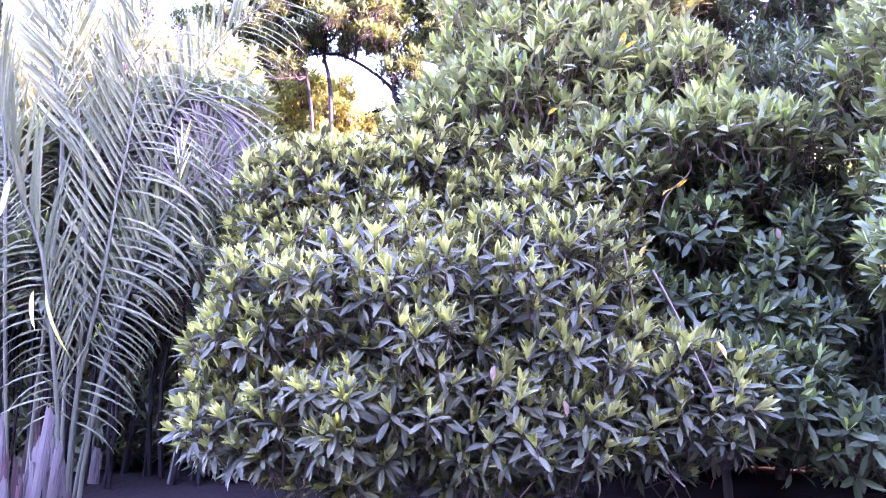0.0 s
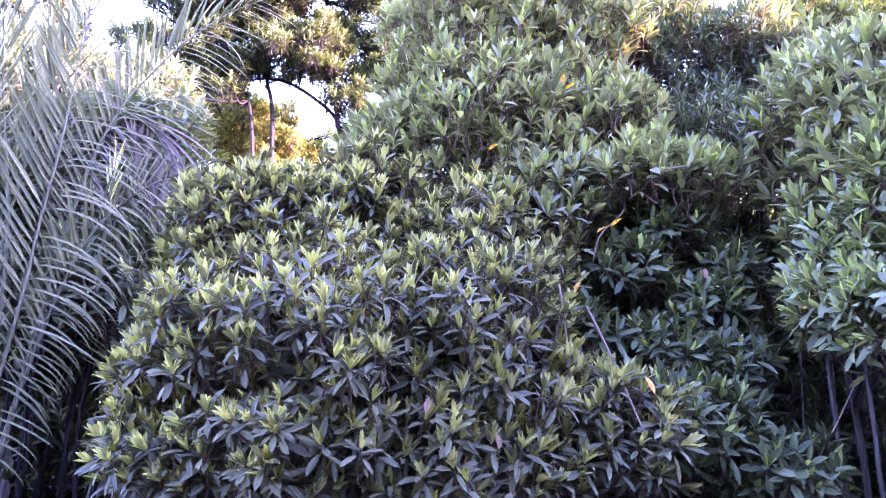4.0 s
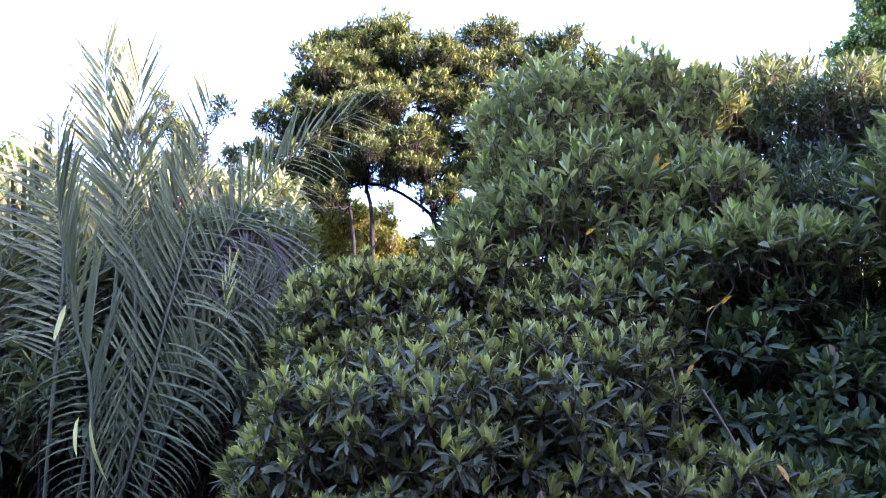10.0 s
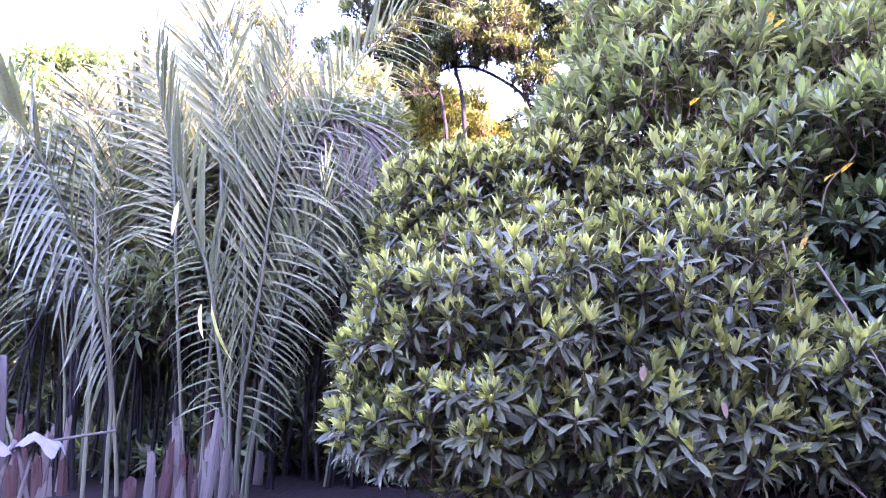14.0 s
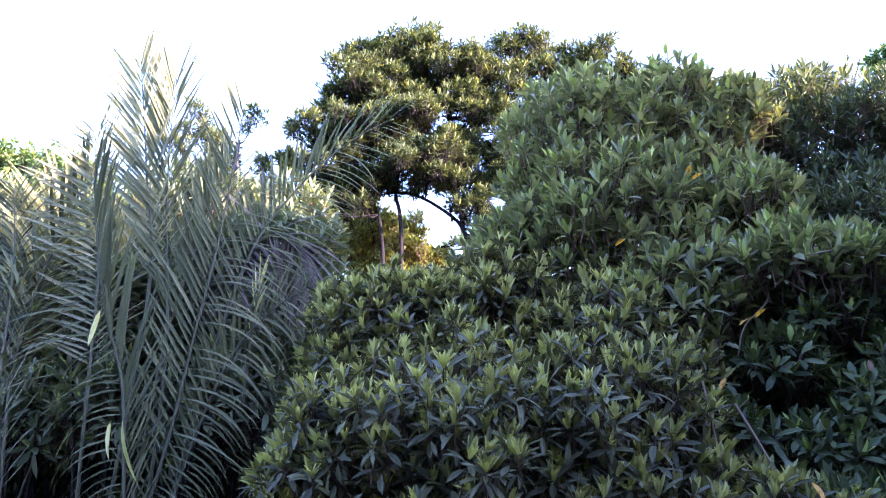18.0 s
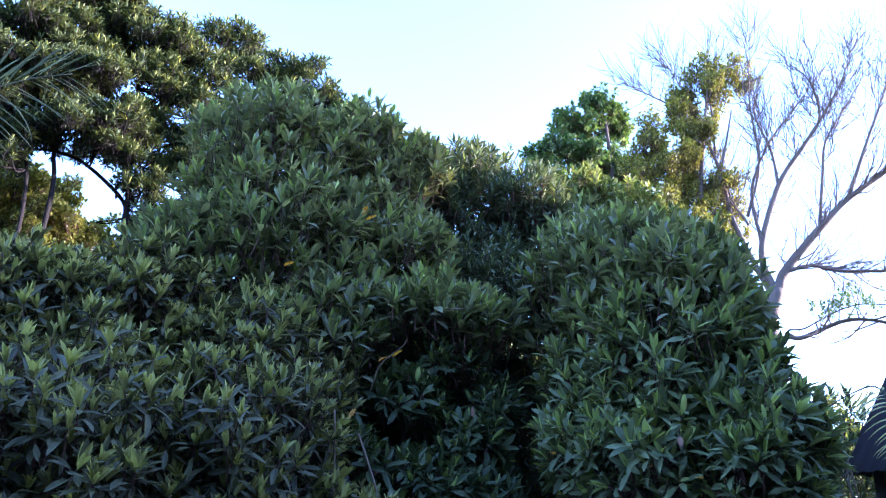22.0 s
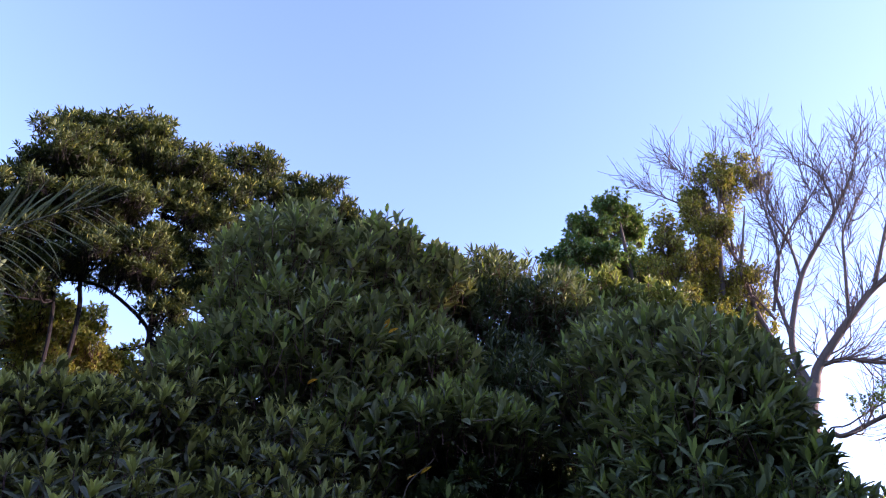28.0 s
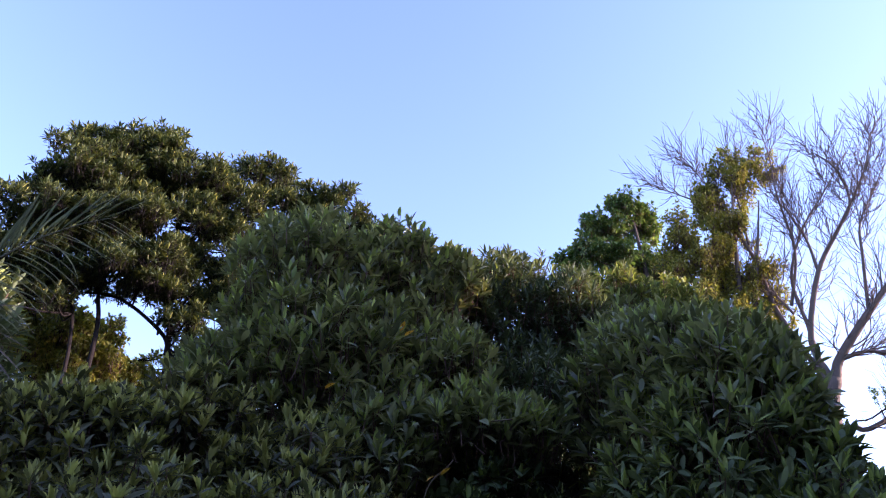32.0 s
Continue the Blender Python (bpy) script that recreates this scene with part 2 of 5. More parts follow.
def thing(name, label, category, at=(0, 0, 0), group="", kind=""):
    ob = new(name)
    ob.empty_display_size = 0.2
    ob.location = at
    return tagged(ob, label, category, group, kind)


class Soup:
    """Collects pieces into one mesh."""
    def __init__(self):
        self.v, self.f, self.i, self.n = [], [], [], 0

    def add(self, verts, faces, idx=0):
        self.v.append(np.asarray(verts, float).reshape(-1, 3))
        self.f.extend([tuple(k + self.n for k in f) for f in faces])
        self.i.extend([idx] * len(faces) if isinstance(idx, int) else list(idx))
        self.n += len(self.v[-1])

    def mesh(self, name, mats, origin=(0, 0, 0), smooth=False):
        v = np.concatenate(self.v) - np.array(origin)
        return mesh_of(name, v.tolist(), self.f, mats, self.i, smooth)


def bend(points, steps=5):
    """A smooth line through the points (Catmull-Rom)."""
    p = [np.array(q, float) for q in points]
    p = [2 * p[0] - p[1]] + p + [2 * p[-1] - p[-2]]
    out = []
    for k in range(1, len(p) - 2):
        a, b, c, d = p[k - 1:k + 3]
        for s in range(steps):
            t = s / steps
            out.append(0.5 * (2 * b + (c - a) * t + (2 * a - 5 * b + 4 * c - d) * t * t + (3 * b - a - 3 * c + d) * t ** 3))
    out.append(p[-2])
    return np.array(out)


def tube(line, r0, r1, sides=6, wobble=0.0, rng=None, power=1.0):
    """A tapered round stem along a line."""
    line = np.asarray(line, float)
    n = len(line)
    tang = np.gradient(line, axis=0)
    tang /= np.linalg.norm(tang, axis=1)[:, None] + 1e-9
    verts, faces = [], []
    ref = np.array([0.31, 0.95, 0.05]) if abs(tang[0][1]) < 0.8 else np.array([0.95, 0.1, 0.3])
    for k in range(n):
        a = np.cross(tang[k], ref)
        a /= np.linalg.norm(a)
        b = np.cross(tang[k], a)
        r = r0 + (r1 - r0) * (k / (n - 1)) ** power
        for s in range(sides):
            w = 2 * math.pi * s / sides
            rr = r * (1 + (wobble * (rng.random() - 0.5) if rng is not None else 0))
            verts.append(line[k] + rr * (math.cos(w) * a + math.sin(w) * b))
    for k in range(n - 1):
        for s in range(sides):
            q = (s + 1) % sides
            faces.append((k * sides + s, k * sides + q, (k + 1) * sides + q, (k + 1) * sides + s))
    faces.append(tuple(range(sides))[::-1])
    faces.append(tuple((n - 1) * sides + s for s in range(sides)))
    return verts, faces


def leaf_blade(length, width, curl, fold, segs=4, peak=0.5):
    """One leaf along +X with its upper side to +Z: folded at the midrib, bent along its length."""
    verts, faces = [(0, 0, 0)], []
    ang, x, z = 0.0, 0.0, 0.0
    for k in range(1, segs + 1):
        ang = -curl * k / segs
        x += length / segs * math.cos(ang)
        z += length / segs * math.sin(ang)
        t = k / segs
        if k < segs:
            s = math.sin(math.pi * t ** (math.log(0.5) / math.log(peak)))
            w = width * 0.5 * max(s, 0.0) ** 0.62
            verts += [(x, -w * math.cos(fold), z + w * math.sin(fold)), (x, 0, z), (x, w * math.cos(fold), z + w * math.sin(fold))]
        else:
            verts.append((x, 0, z))
    faces += [(0, 1, 2), (0, 2, 3)]
    for k in range(segs - 2):
        o = 1 + 3 * k
        faces += [(o, o + 3, o + 4, o + 1), (o + 1, o + 4, o + 5, o + 2)]
    o, tip = 1 + 3 * (segs - 2), len(verts) - 1
    faces += [(o, tip, o + 1), (o + 1, tip, o + 2)]
    return np.array(verts, float), faces


def rosette(rng, n, length, width, young, spread=(35, 100), stem=0.16, segs=4, stand=(8, 32)):
    """A whorl of leaves round a shoot tip that points along +Z: old leaves spread or hang, young ones stand up."""
    s = Soup()
    s.blades = []
    turn = rng.random() * 360
    for k in range(n):
        f = k / max(n - 1, 1)
        tilt = spread[0] + (spread[1] - spread[0]) * (1 - f) + rng.uniform(-14, 14)
        L = length * rng.uniform(0.78, 1.12)
        v, fc = leaf_blade(L, width * rng.uniform(0.85, 1.12), radians(rng.uniform(5, 38)), radians(rng.uniform(12, 30)), segs, rng.uniform(0.46, 0.58))
        m = np.array(pose(0, 0, 0.02 + 0.05 * f, 0, 0, turn + 137.5 * k) @ pose(0, 0, 0, rng.uniform(-18, 18), tilt - 90, 0))
        v = v @ m[:3, :3].T + m[:3, 3] + 0.02 * (m[:3, 0])
        s.add(v, fc, 0)
        s.blades.append((v, fc, 0))
    for k in range(young):
        L = length * rng.uniform(0.75, 1.1)
        v, fc = leaf_blade(L, width * rng.uniform(0.75, 1.05), radians(rng.uniform(-5, 18)), radians(rng.uniform(18, 40)), segs, 0.5)
        m = np.array(pose(0, 0, 0.07, 0, 0, turn + 137.5 * k + rng.uniform(-30, 30)) @ pose(0, 0, 0, rng.uniform(-20, 20), rng.uniform(*stand) - 90, 0))
        v = v @ m[:3, :3].T + m[:3, 3]
        s.add(v, fc, 1)
        s.blades.append((v, fc, 1))
    if stem:
        v, fc = tube([(0.01, 0.02, -stem), (0.005, 0.0, -stem * 0.4), (0, 0, 0.08)], 0.0048, 0.0034, 4)
        s.add(v, fc, 2)
        s.stem = (v, fc)
    return s


class Kind:
    """A set of rosette shapes of one species, shared by all its clusters."""
    def __init__(self, name, seed, count, mats, **kw):
        rng = random.Random(seed)
        young = kw.pop("young")
        n = kw.pop("n")
        self.mats = mats
        self.soups = [rosette(rng, rng.randint(*n), young=rng.choice(young), **kw) for _ in range(count)]
        self.meshes = [s.mesh(name, mats) for s in self.soups]
        self.stems = [mesh_of("shoot_stem", s.stem[0], s.stem[1], [mats[2]]) for s in self.soups]
        self.leaves = [[mesh_of("leaf", b[0].tolist(), b[1], [mats[b[2]]]) for b in s.blades] for s in self.soups]
        self.flat = [(np.array([q for f in s.f for q in f]), np.array([len(f) for f in s.f]), np.array(s.i)) for s in self.soups]
        self.arrays = [np.concatenate(s.v) for s in self.soups]


def matrix_for(p, axis, spin, scale):
    q = Vector(axis).to_track_quat("Z", "Y")
    return Matrix.Translation(p) @ q.to_matrix().to_4x4() @ Matrix.Rotation(spin, 4, "Z") @ Matrix.Diagonal((scale, scale, scale, 1))


def crown_points(lobes, density, seed, shell=(0.80, 1.05), up=0.75, out=0.6, inner=False, back=0.55, scale=(0.8, 1.15), keep=0.72, ragged=0.16, gaps=0.75):
    """Places for leaf clusters on uneven lobes: pose matrices."""
    rng = random.Random(seed)
    made = []
    for cx, cy, cz, rx, ry, rz in lobes:
        area = 4 * math.pi * (((rx * ry) ** 1.6 + (rx * rz) ** 1.6 + (ry * rz) ** 1.6) / 3) ** (1 / 1.6)
        for _ in range(int(area * density)):
            z = rng.uniform(-1, 1)
            a = rng.uniform(0, 2 * math.pi)
            h = math.sqrt(1 - z * z)
            n = Vector((h * math.cos(a), h * math.sin(a), z))
            if n.y > 0.35 and rng.random() > back:
                continue
            if n.z < -0.55 and rng.random() > 0.45:
                continue
            bump = noise.noise(Vector((n.x * rx * 3.2 + cx * 3, n.y * ry * 3.2 + cy * 3, n.z * rz * 4.6 + cz * 5)))
            if bump < -0.10 and rng.random() < gaps:
                continue
            f = rng.uniform(*shell) * (1 + ragged * 1.6 * bump) + (rng.random() < 0.06) * rng.uniform(0, ragged)
            p = Vector((cx + rx * n.x * f, cy + ry * n.y * f, cz + rz * n.z * f))
            if not inner:
                hidden = any(((p.x - l[0]) / l[3]) ** 2 + ((p.y - l[1]) / l[4]) ** 2 + ((p.z - l[2]) / l[5]) ** 2 < keep * keep for l in lobes if l[:3] != (cx, cy, cz))
                if hidden:
                    continue
            nn = Vector((n.x / rx, n.y / ry, n.z / rz)).normalized()
            lift = min(max((p.z - 1.6) / 2.0, 0.0), 1.0)
            axis = nn * out * (1 - 0.45 * lift) + Vector((0, 0, up + 0.35 * lift)) + Vector((rng.gauss(0, 0.25), rng.gauss(0, 0.25), rng.gauss(0, 0.2)))
            if p.z < 0.25:
                p.z = 0.25 + rng.random() * 0.2
            made.append(matrix_for(p, axis.normalized(), rng.uniform(0, 6.28), rng.uniform(*scale)))
    return made


def joined_foliage(name, kind, mats_at, parent, seed, label=""):
    rng = random.Random(seed)
    vs, loops, counts, idx, base = [], [], [], [], 0
    for m in mats_at:
        k = rng.randrange(len(kind.soups))
        a = np.array(m)
        v = kind.arrays[k] @ a[:3, :3].T + a[:3, 3]
        l, c, i = kind.flat[k]
        vs.append(v)
        loops.append(l + base)
        counts.append(c)
        idx.append(i)
        base += len(v)
    v = np.concatenate(vs) - np.array(parent.location)
    l, c, i = np.concatenate(loops), np.concatenate(counts), np.concatenate(idx)
    me = bpy.data.meshes.new(name)
    me.vertices.add(len(v))
    me.vertices.foreach_set("co", v.astype(np.float32).ravel())
    me.loops.add(len(l))
    me.loops.foreach_set("vertex_index", l.astype(np.int32))
    me.polygons.add(len(c))
    me.polygons.foreach_set("loop_start", np.concatenate([[0], np.cumsum(c)[:-1]]).astype(np.int32))
    for m in kind.mats:
        me.materials.append(m)
    me.polygons.foreach_set("material_index", i.astype(np.int32))
    me.update(calc_edges=True)
    ob = attach(name, me, parent, label)
    ob["kind"] = "stuff"
    return ob


def foliage(parent, kind, places, seed, single=300, name="leafy_shoot", picked=0):
    """The shoots nearest the creek as parts of their own (the first ones leaf by leaf), the rest joined."""
    rng = random.Random(seed)
    places = sorted(places, key=lambda m: m.translation.y - 0.35 * abs(m.translation.z - 1.5) * 0)
    inv = Matrix.Translation(-Vector(parent.location))
    for m in places[:picked]:
        k = rng.randrange(len(kind.stems))
        shoot = attach(name, kind.stems[k], parent, "", inv @ m)
        for me in kind.leaves[k]:
            attach("leaf", me, shoot)
    for m in places[picked:single]:
        attach(name, rng.choice(kind.meshes), parent, "", inv @ m)
    if places[single:]:
        joined_foliage("foliage", kind, places[single:], parent, seed + 1)


def limbs(parent, root, lobes, mat, r0, rng, name="limb", height=0.35, sides=7, twigs=5, fork=0.0):
    """A trunk that divides into a limb for each lobe, and twigs inside the lobes."""
    root = np.array(root, float)
    s = Soup()
    if fork:
        v, f = tube(bend([root + np.array((0, 0, -0.5)), root + np.array((0.03, 0.0, fork * 0.5)), root + np.array((0, 0.02, fork))], 5), r0 * 1.25, r0, 9, 0.12, rng)
        attach("trunk", mesh_of("trunk", (np.array(v) - np.array(parent.location)).tolist(), f, [mat], None, True), parent)
        root = root + np.array((0, 0, fork))
    for cx, cy, cz, rx, ry, rz in lobes:
        end = np.array((cx, cy, cz + 0.2 * rz))
        mid = root + (end - root) * height + np.array((rng.uniform(-.15, .15), rng.uniform(-.1, .15), 0.25 * (end[2] - root[2]) * rng.uniform(0.3, 1)))
        base = root + np.array((rng.uniform(-.06, .06), rng.uniform(-.06, .06), -0.25))
        line = bend([base, mid, mid + (end - mid) * 0.55 + np.array((rng.uniform(-.1, .1), 0, rng.uniform(-.1, .1))), end], 5)
        v, f = tube(line, r0 * rng.uniform(0.6, 1.0), r0 * 0.22, sides, 0.15, rng)
        me = mesh_of(name, (np.array(v) - np.array(parent.location)).tolist(), f, [mat], None, True)
        attach(name, me, parent)
        for _ in range(twigs):
            a = line[rng.randrange(len(line) // 2, len(line))]
            z = rng.uniform(-0.3, 1)
            w = rng.uniform(0, 6.28)
            tip = end + np.array((rx * math.cos(w) * 0.85, ry * math.sin(w) * 0.85, rz * z * 0.8))
            m2 = (a + tip) / 2 + np.array((rng.uniform(-.08, .08), rng.uniform(-.08, .08), rng.uniform(0, .12)))
            v, f = tube(bend([a, m2, tip], 3), r0 * 0.2, 0.006, 5)
            s.add(v, f)
    if twigs:
        attach("twig_work", s.mesh("twig_work", [M_TWIG], parent.location), parent)["kind"] = "stuff"


# ---- ground and water ----
def ground_height(x, y):
    shore = 4.0 + 0.5 * math.exp(-((x - 0.2) / 2.4) ** 2) + 0.2 * math.sin(x * 1.3)
    bank = 0.5 + 0.5 * math.tanh((y - shore) * 1.1)
    return -0.45 + 0.62 * bank + 0.06 * noise.noise(Vector((x * 0.8, y * 0.8, 0))) + 0.02 * noise.noise(Vector((x * 4, y * 4, 3)))


def build_ground():
    xs = sorted({round(v, 3) for v in list(np.linspace(-14, 14, 90)) + [s * k for s in (-1, 1) for k in (18, 25, 40, 70, 140, 300, 800, 2000)]})
    ys = sorted({round(v, 3) for v in list(np.linspace(-4, 18, 80)) + [-2000, -700, -250, -90, -40, -20, -10, 24, 35, 60, 120, 300, 900, 2000]})
    verts = [(x, y, ground_height(x, y)) for y in ys for x in xs]
    nx = len(xs)
    faces = [(j * nx + i, j * nx + i + 1, (j + 1) * nx + i + 1, (j + 1) * nx + i) for j in range(len(ys) - 1) for i in range(nx - 1)]
    tagged(new("ground", mesh_of("ground", verts, faces, [M_MUD], None, True)), "wet dark brown mud bank along a creek, shade put into its colour", "ground", kind="structure")
    tagged(new("water", mesh_of("water", [(-900, -900, 0), (900, -900, 0), (900, 900, 0), (-900, 900, 0)], [(0, 1, 2, 3)], [M_WATER])), "still muddy brown creek water under the mangroves", "water", kind="structure")


build_ground()

# ---- mangroves ----
K_A = Kind("leafy_shoot", 11, 14, [M_LEAF, M_YOUNG, M_TWIG], n=(7, 10), young=(6, 7, 8, 9, 5), length=0.130, width=0.036, spread=(34, 122), segs=5, stand=(4, 26))
K_B = Kind("leafy_shoot", 12, 12, [M_LEAF_B, M_YOUNG_B, M_TWIG], n=(6, 9), young=(3, 4, 2, 3), length=0.165, width=0.050, spread=(8, 78), stand=(4, 22))
K_C = Kind("leafy_shoot", 13, 8, [M_LEAF_C, M_YOUNG_B, M_TWIG], n=(10, 14), young=(1, 0, 0), length=0.145, width=0.030, spread=(10, 100))
K_D = Kind("leafy_shoot", 14, 12, [M_LEAF_D, M_YOUNG_B, M_TWIG], n=(7, 11), young=(2, 3, 1, 2), length=0.155, width=0.046, spread=(20, 106), segs=5, stand=(4, 28))
K_E = Kind("leafy_shoot", 15, 8, [M_LEAF_E, M_YOUNG_E, M_TRUNK], n=(8, 11), young=(1, 1, 2), length=0.14, width=0.036, spread=(10, 92), segs=3)
K_L = Kind("leafy_shoot", 21, 12, [M_LEAF_G, M_YOUNG_B, M_TWIG], n=(8, 12), young=(0, 1, 2, 1), length=0.145, width=0.045, spread=(18, 108), segs=5, stand=(4, 28))
K_Y = Kind("leafy_shoot", 19, 8, [M_OLIVE, M_YOUNG_B, M_TWIG], n=(7, 10), young=(1, 2), length=0.13, width=0.046, spread=(15, 95))
K_F = Kind("leafy_shoot", 16, 8, [M_LEAF_F, M_GOLD, M_TWIG], n=(14, 20), young=(1, 3), length=0.13, width=0.06, spread=(10, 150), stem=0.2, segs=3)
K_H = Kind("leafy_shoot", 18, 8, [M_GOLD, M_OLIVE, M_TWIG], n=(8, 12), young=(2, 4), length=0.105, width=0.047, spread=(10, 150), stem=0.2, segs=3)

BUSH = [(-1.00, 5.45, 2.42, 0.50, 0.45, 0.52), (-0.30, 5.6, 2.58, 0.55, 0.5, 0.55), (-0.25, 4.80, 1.35, 1.15, 0.95, 0.92), (0.60, 4.75, 1.45, 0.62, 0.75, 0.82), (-1.05, 4.80, 1.35, 0.50, 0.62, 0.72),
        (-1.15, 4.60, 0.98, 0.40, 0.45, 0.32), (0.35, 4.50, 0.90, 0.80, 0.60, 0.36), (-0.60, 4.45, 0.92, 0.70, 0.50, 0.32),
        (1.35, 4.60, 1.02, 0.60, 0.55, 0.38), (-0.90, 5.50, 2.30, 0.68, 0.60, 0.62),
        (-0.15, 5.60, 2.45, 0.80, 0.60, 0.62), (0.75, 5.45, 2.25, 0.70, 0.60, 0.66)]
TALL = [(0.00, 6.20, 3.50, 0.30, 0.30, 0.28), (0.12, 6.54, 3.66, 0.40, 0.32, 0.26), (1.92, 6.86, 5.14, 0.51, 0.41, 0.48), (2.35, 6.51, 4.94, 0.31, 0.25, 0.36), (0.90, 6.70, 4.55, 0.90, 0.80, 1.00), (1.70, 6.80, 4.75, 0.68, 0.70, 0.85), (0.46, 6.40, 3.40, 0.58, 0.70, 0.60),
        (1.10, 6.20, 3.55, 0.90, 0.80, 0.85), (1.65, 6.00, 2.75, 0.62, 0.55, 0.55), (1.95, 6.25, 3.60, 0.65, 0.60, 0.75),
        (2.15, 5.50, 2.98, 0.75, 0.48, 0.26), (1.30, 5.55, 2.70, 0.48, 0.45, 0.42)]
LOW = [(1.95, 4.72, 1.06, 0.46, 0.46, 0.32), (2.58, 4.62, 0.84, 0.34, 0.32, 0.20), (1.85, 6.00, 1.95, 0.52, 0.40, 0.46), (1.55, 5.95, 1.35, 0.48, 0.38, 0.38), (2.32, 5.85, 1.75, 0.45, 0.35, 0.45), (2.62, 5.80, 1.40, 0.42, 0.35, 0.38), (2.60, 5.90, 2.15, 0.40, 0.35, 0.45),
       (2.30, 5.35, 2.62, 0.26, 0.24, 0.20), (2.66, 5.35, 2.28, 0.20, 0.20, 0.16), (1.92, 5.25, 2.22, 0.24, 0.22, 0.16), (2.42, 5.15, 1.92, 0.26, 0.24, 0.18), (2.02, 5.05, 1.60, 0.28, 0.24, 0.18), (2.50, 5.00, 1.52, 0.26, 0.24, 0.20), (1.52, 5.05, 1.72, 0.20, 0.20, 0.16)]
DARK = [(3.10, 7.12, 5.30, 0.42, 0.34, 0.45), (3.78, 6.48, 4.86, 0.46, 0.37, 0.46), (2.95, 7.00, 2.60, 1.00, 0.60, 0.85), (3.20, 7.00, 1.30, 1.00, 0.60, 0.75), (2.2, 7.2, 1.6, 0.8, 0.6, 0.9), (3.35, 7.20, 5.00, 0.72, 0.70, 0.85), (2.80, 7.20, 4.45, 0.65, 0.70, 0.75), (3.90, 7.00, 4.35, 0.65, 0.70, 0.75), (3.30, 6.80, 3.75, 1.00, 0.70, 0.65)]
RIGHT = [(3.62, 4.65, 2.40, 0.62, 0.70, 0.90), (3.70, 4.20, 2.50, 0.62, 0.62, 0.95), (3.85, 4.35, 3.20, 0.48, 0.58, 0.55), (3.74, 4.90, 3.32, 0.62, 0.65, 0.62),
         (3.85, 5.40, 3.58, 0.62, 0.65, 0.74), (3.22, 4.42, 1.88, 0.40, 0.42, 0.36), (3.40, 4.05, 1.82, 0.48, 0.45, 0.38), (3.92, 3.92, 1.75, 0.42, 0.42, 0.42), (3.92, 3.80, 2.25, 0.32, 0.40, 0.46), (3.84, 3.55, 1.95, 0.34, 0.36, 0.43), (3.75, 3.55, 1.75, 0.36, 0.34, 0.36), (3.95, 4.00, 2.80, 0.30, 0.38, 0.40),
         # these six lobes are hidden behind the crown, added to shade gap and roots
         (4.30, 6.00, 2.60, 0.60, 0.50, 0.90), (4.20, 6.30, 3.40, 0.60, 0.50, 0.60), (4.70, 5.45, 2.55, 0.50, 0.55, 0.60), (4.65, 5.00, 2.00, 0.45, 0.50, 0.40), (4.90, 5.95, 2.80, 0.50, 0.50, 0.50), (4.25, 5.20, 2.60, 0.55, 0.55, 0.60)]


def mangrove(name, label, root, lobes, kind, seed, density, r0, inner=22, single=300, shell=(0.8, 1.05), up=0.75, picked=60, fork=1.5, high=None, bark=None):
    t = thing(name, label, "mangrove", root)
    rng = random.Random(seed)
    limbs(t, root, lobes, bark or M_BARK, r0, rng, fork=fork)
    outer = crown_points(lobes, density, seed, shell, up=up)
    if high:
        level, kind_up = high
        upper = [m for m in outer if m.translation.z + rng.uniform(-0.35, 0.35) > level]
        taken = {id(m) for m in upper}
        outer = [m for m in outer if id(m) not in taken]
        foliage(t, kind_up, upper, seed + 6, single // 2, picked=picked // 2)
        single, picked = single // 2, picked // 2
    foliage(t, kind, outer, seed + 5, single, picked=picked)
    deep = crown_points(lobes, inner, seed + 9, (0.35, 0.8), inner=True, ragged=0.05)
    joined_foliage("inner_foliage", kind, deep, t, seed + 10)
    return t


bush = mangrove("mangrove_bush", "low dense mangrove bush with pale yellow-green tips over mud", (0.0, 5.0, 0.0), BUSH, K_A, 101, 120, 0.03, inner=40, up=0.9, picked=124, fork=0.45)
tall = mangrove("mangrove_tree", "tall mangrove with narrow upright green leaves behind the bush", (1.1, 6.7, 0.1), TALL, K_B, 201, 112, 0.06, inner=40, up=1.0, picked=44)
low_tree = mangrove("mangrove_tree", "low mangrove with dark glossy leaves beside the pale-tipped bush", (2.0, 5.35, 0.1), LOW, K_L, 251, 112, 0.03, inner=40, single=200, picked=14, fork=0.7)
dark = mangrove("mangrove_tree", "tall mangrove with a dark bluish-green crown", (3.3, 7.3, 0.1), DARK, K_C, 301, 105, 0.06, inner=35)
right = mangrove("mangrove_tree", "broad mangrove with large glossy leaves standing on grey prop roots", (3.25, 4.75, 0.0), RIGHT, K_D, 401, 108, 0.022, inner=40, high=(2.75, K_B), bark=M_ROOT)


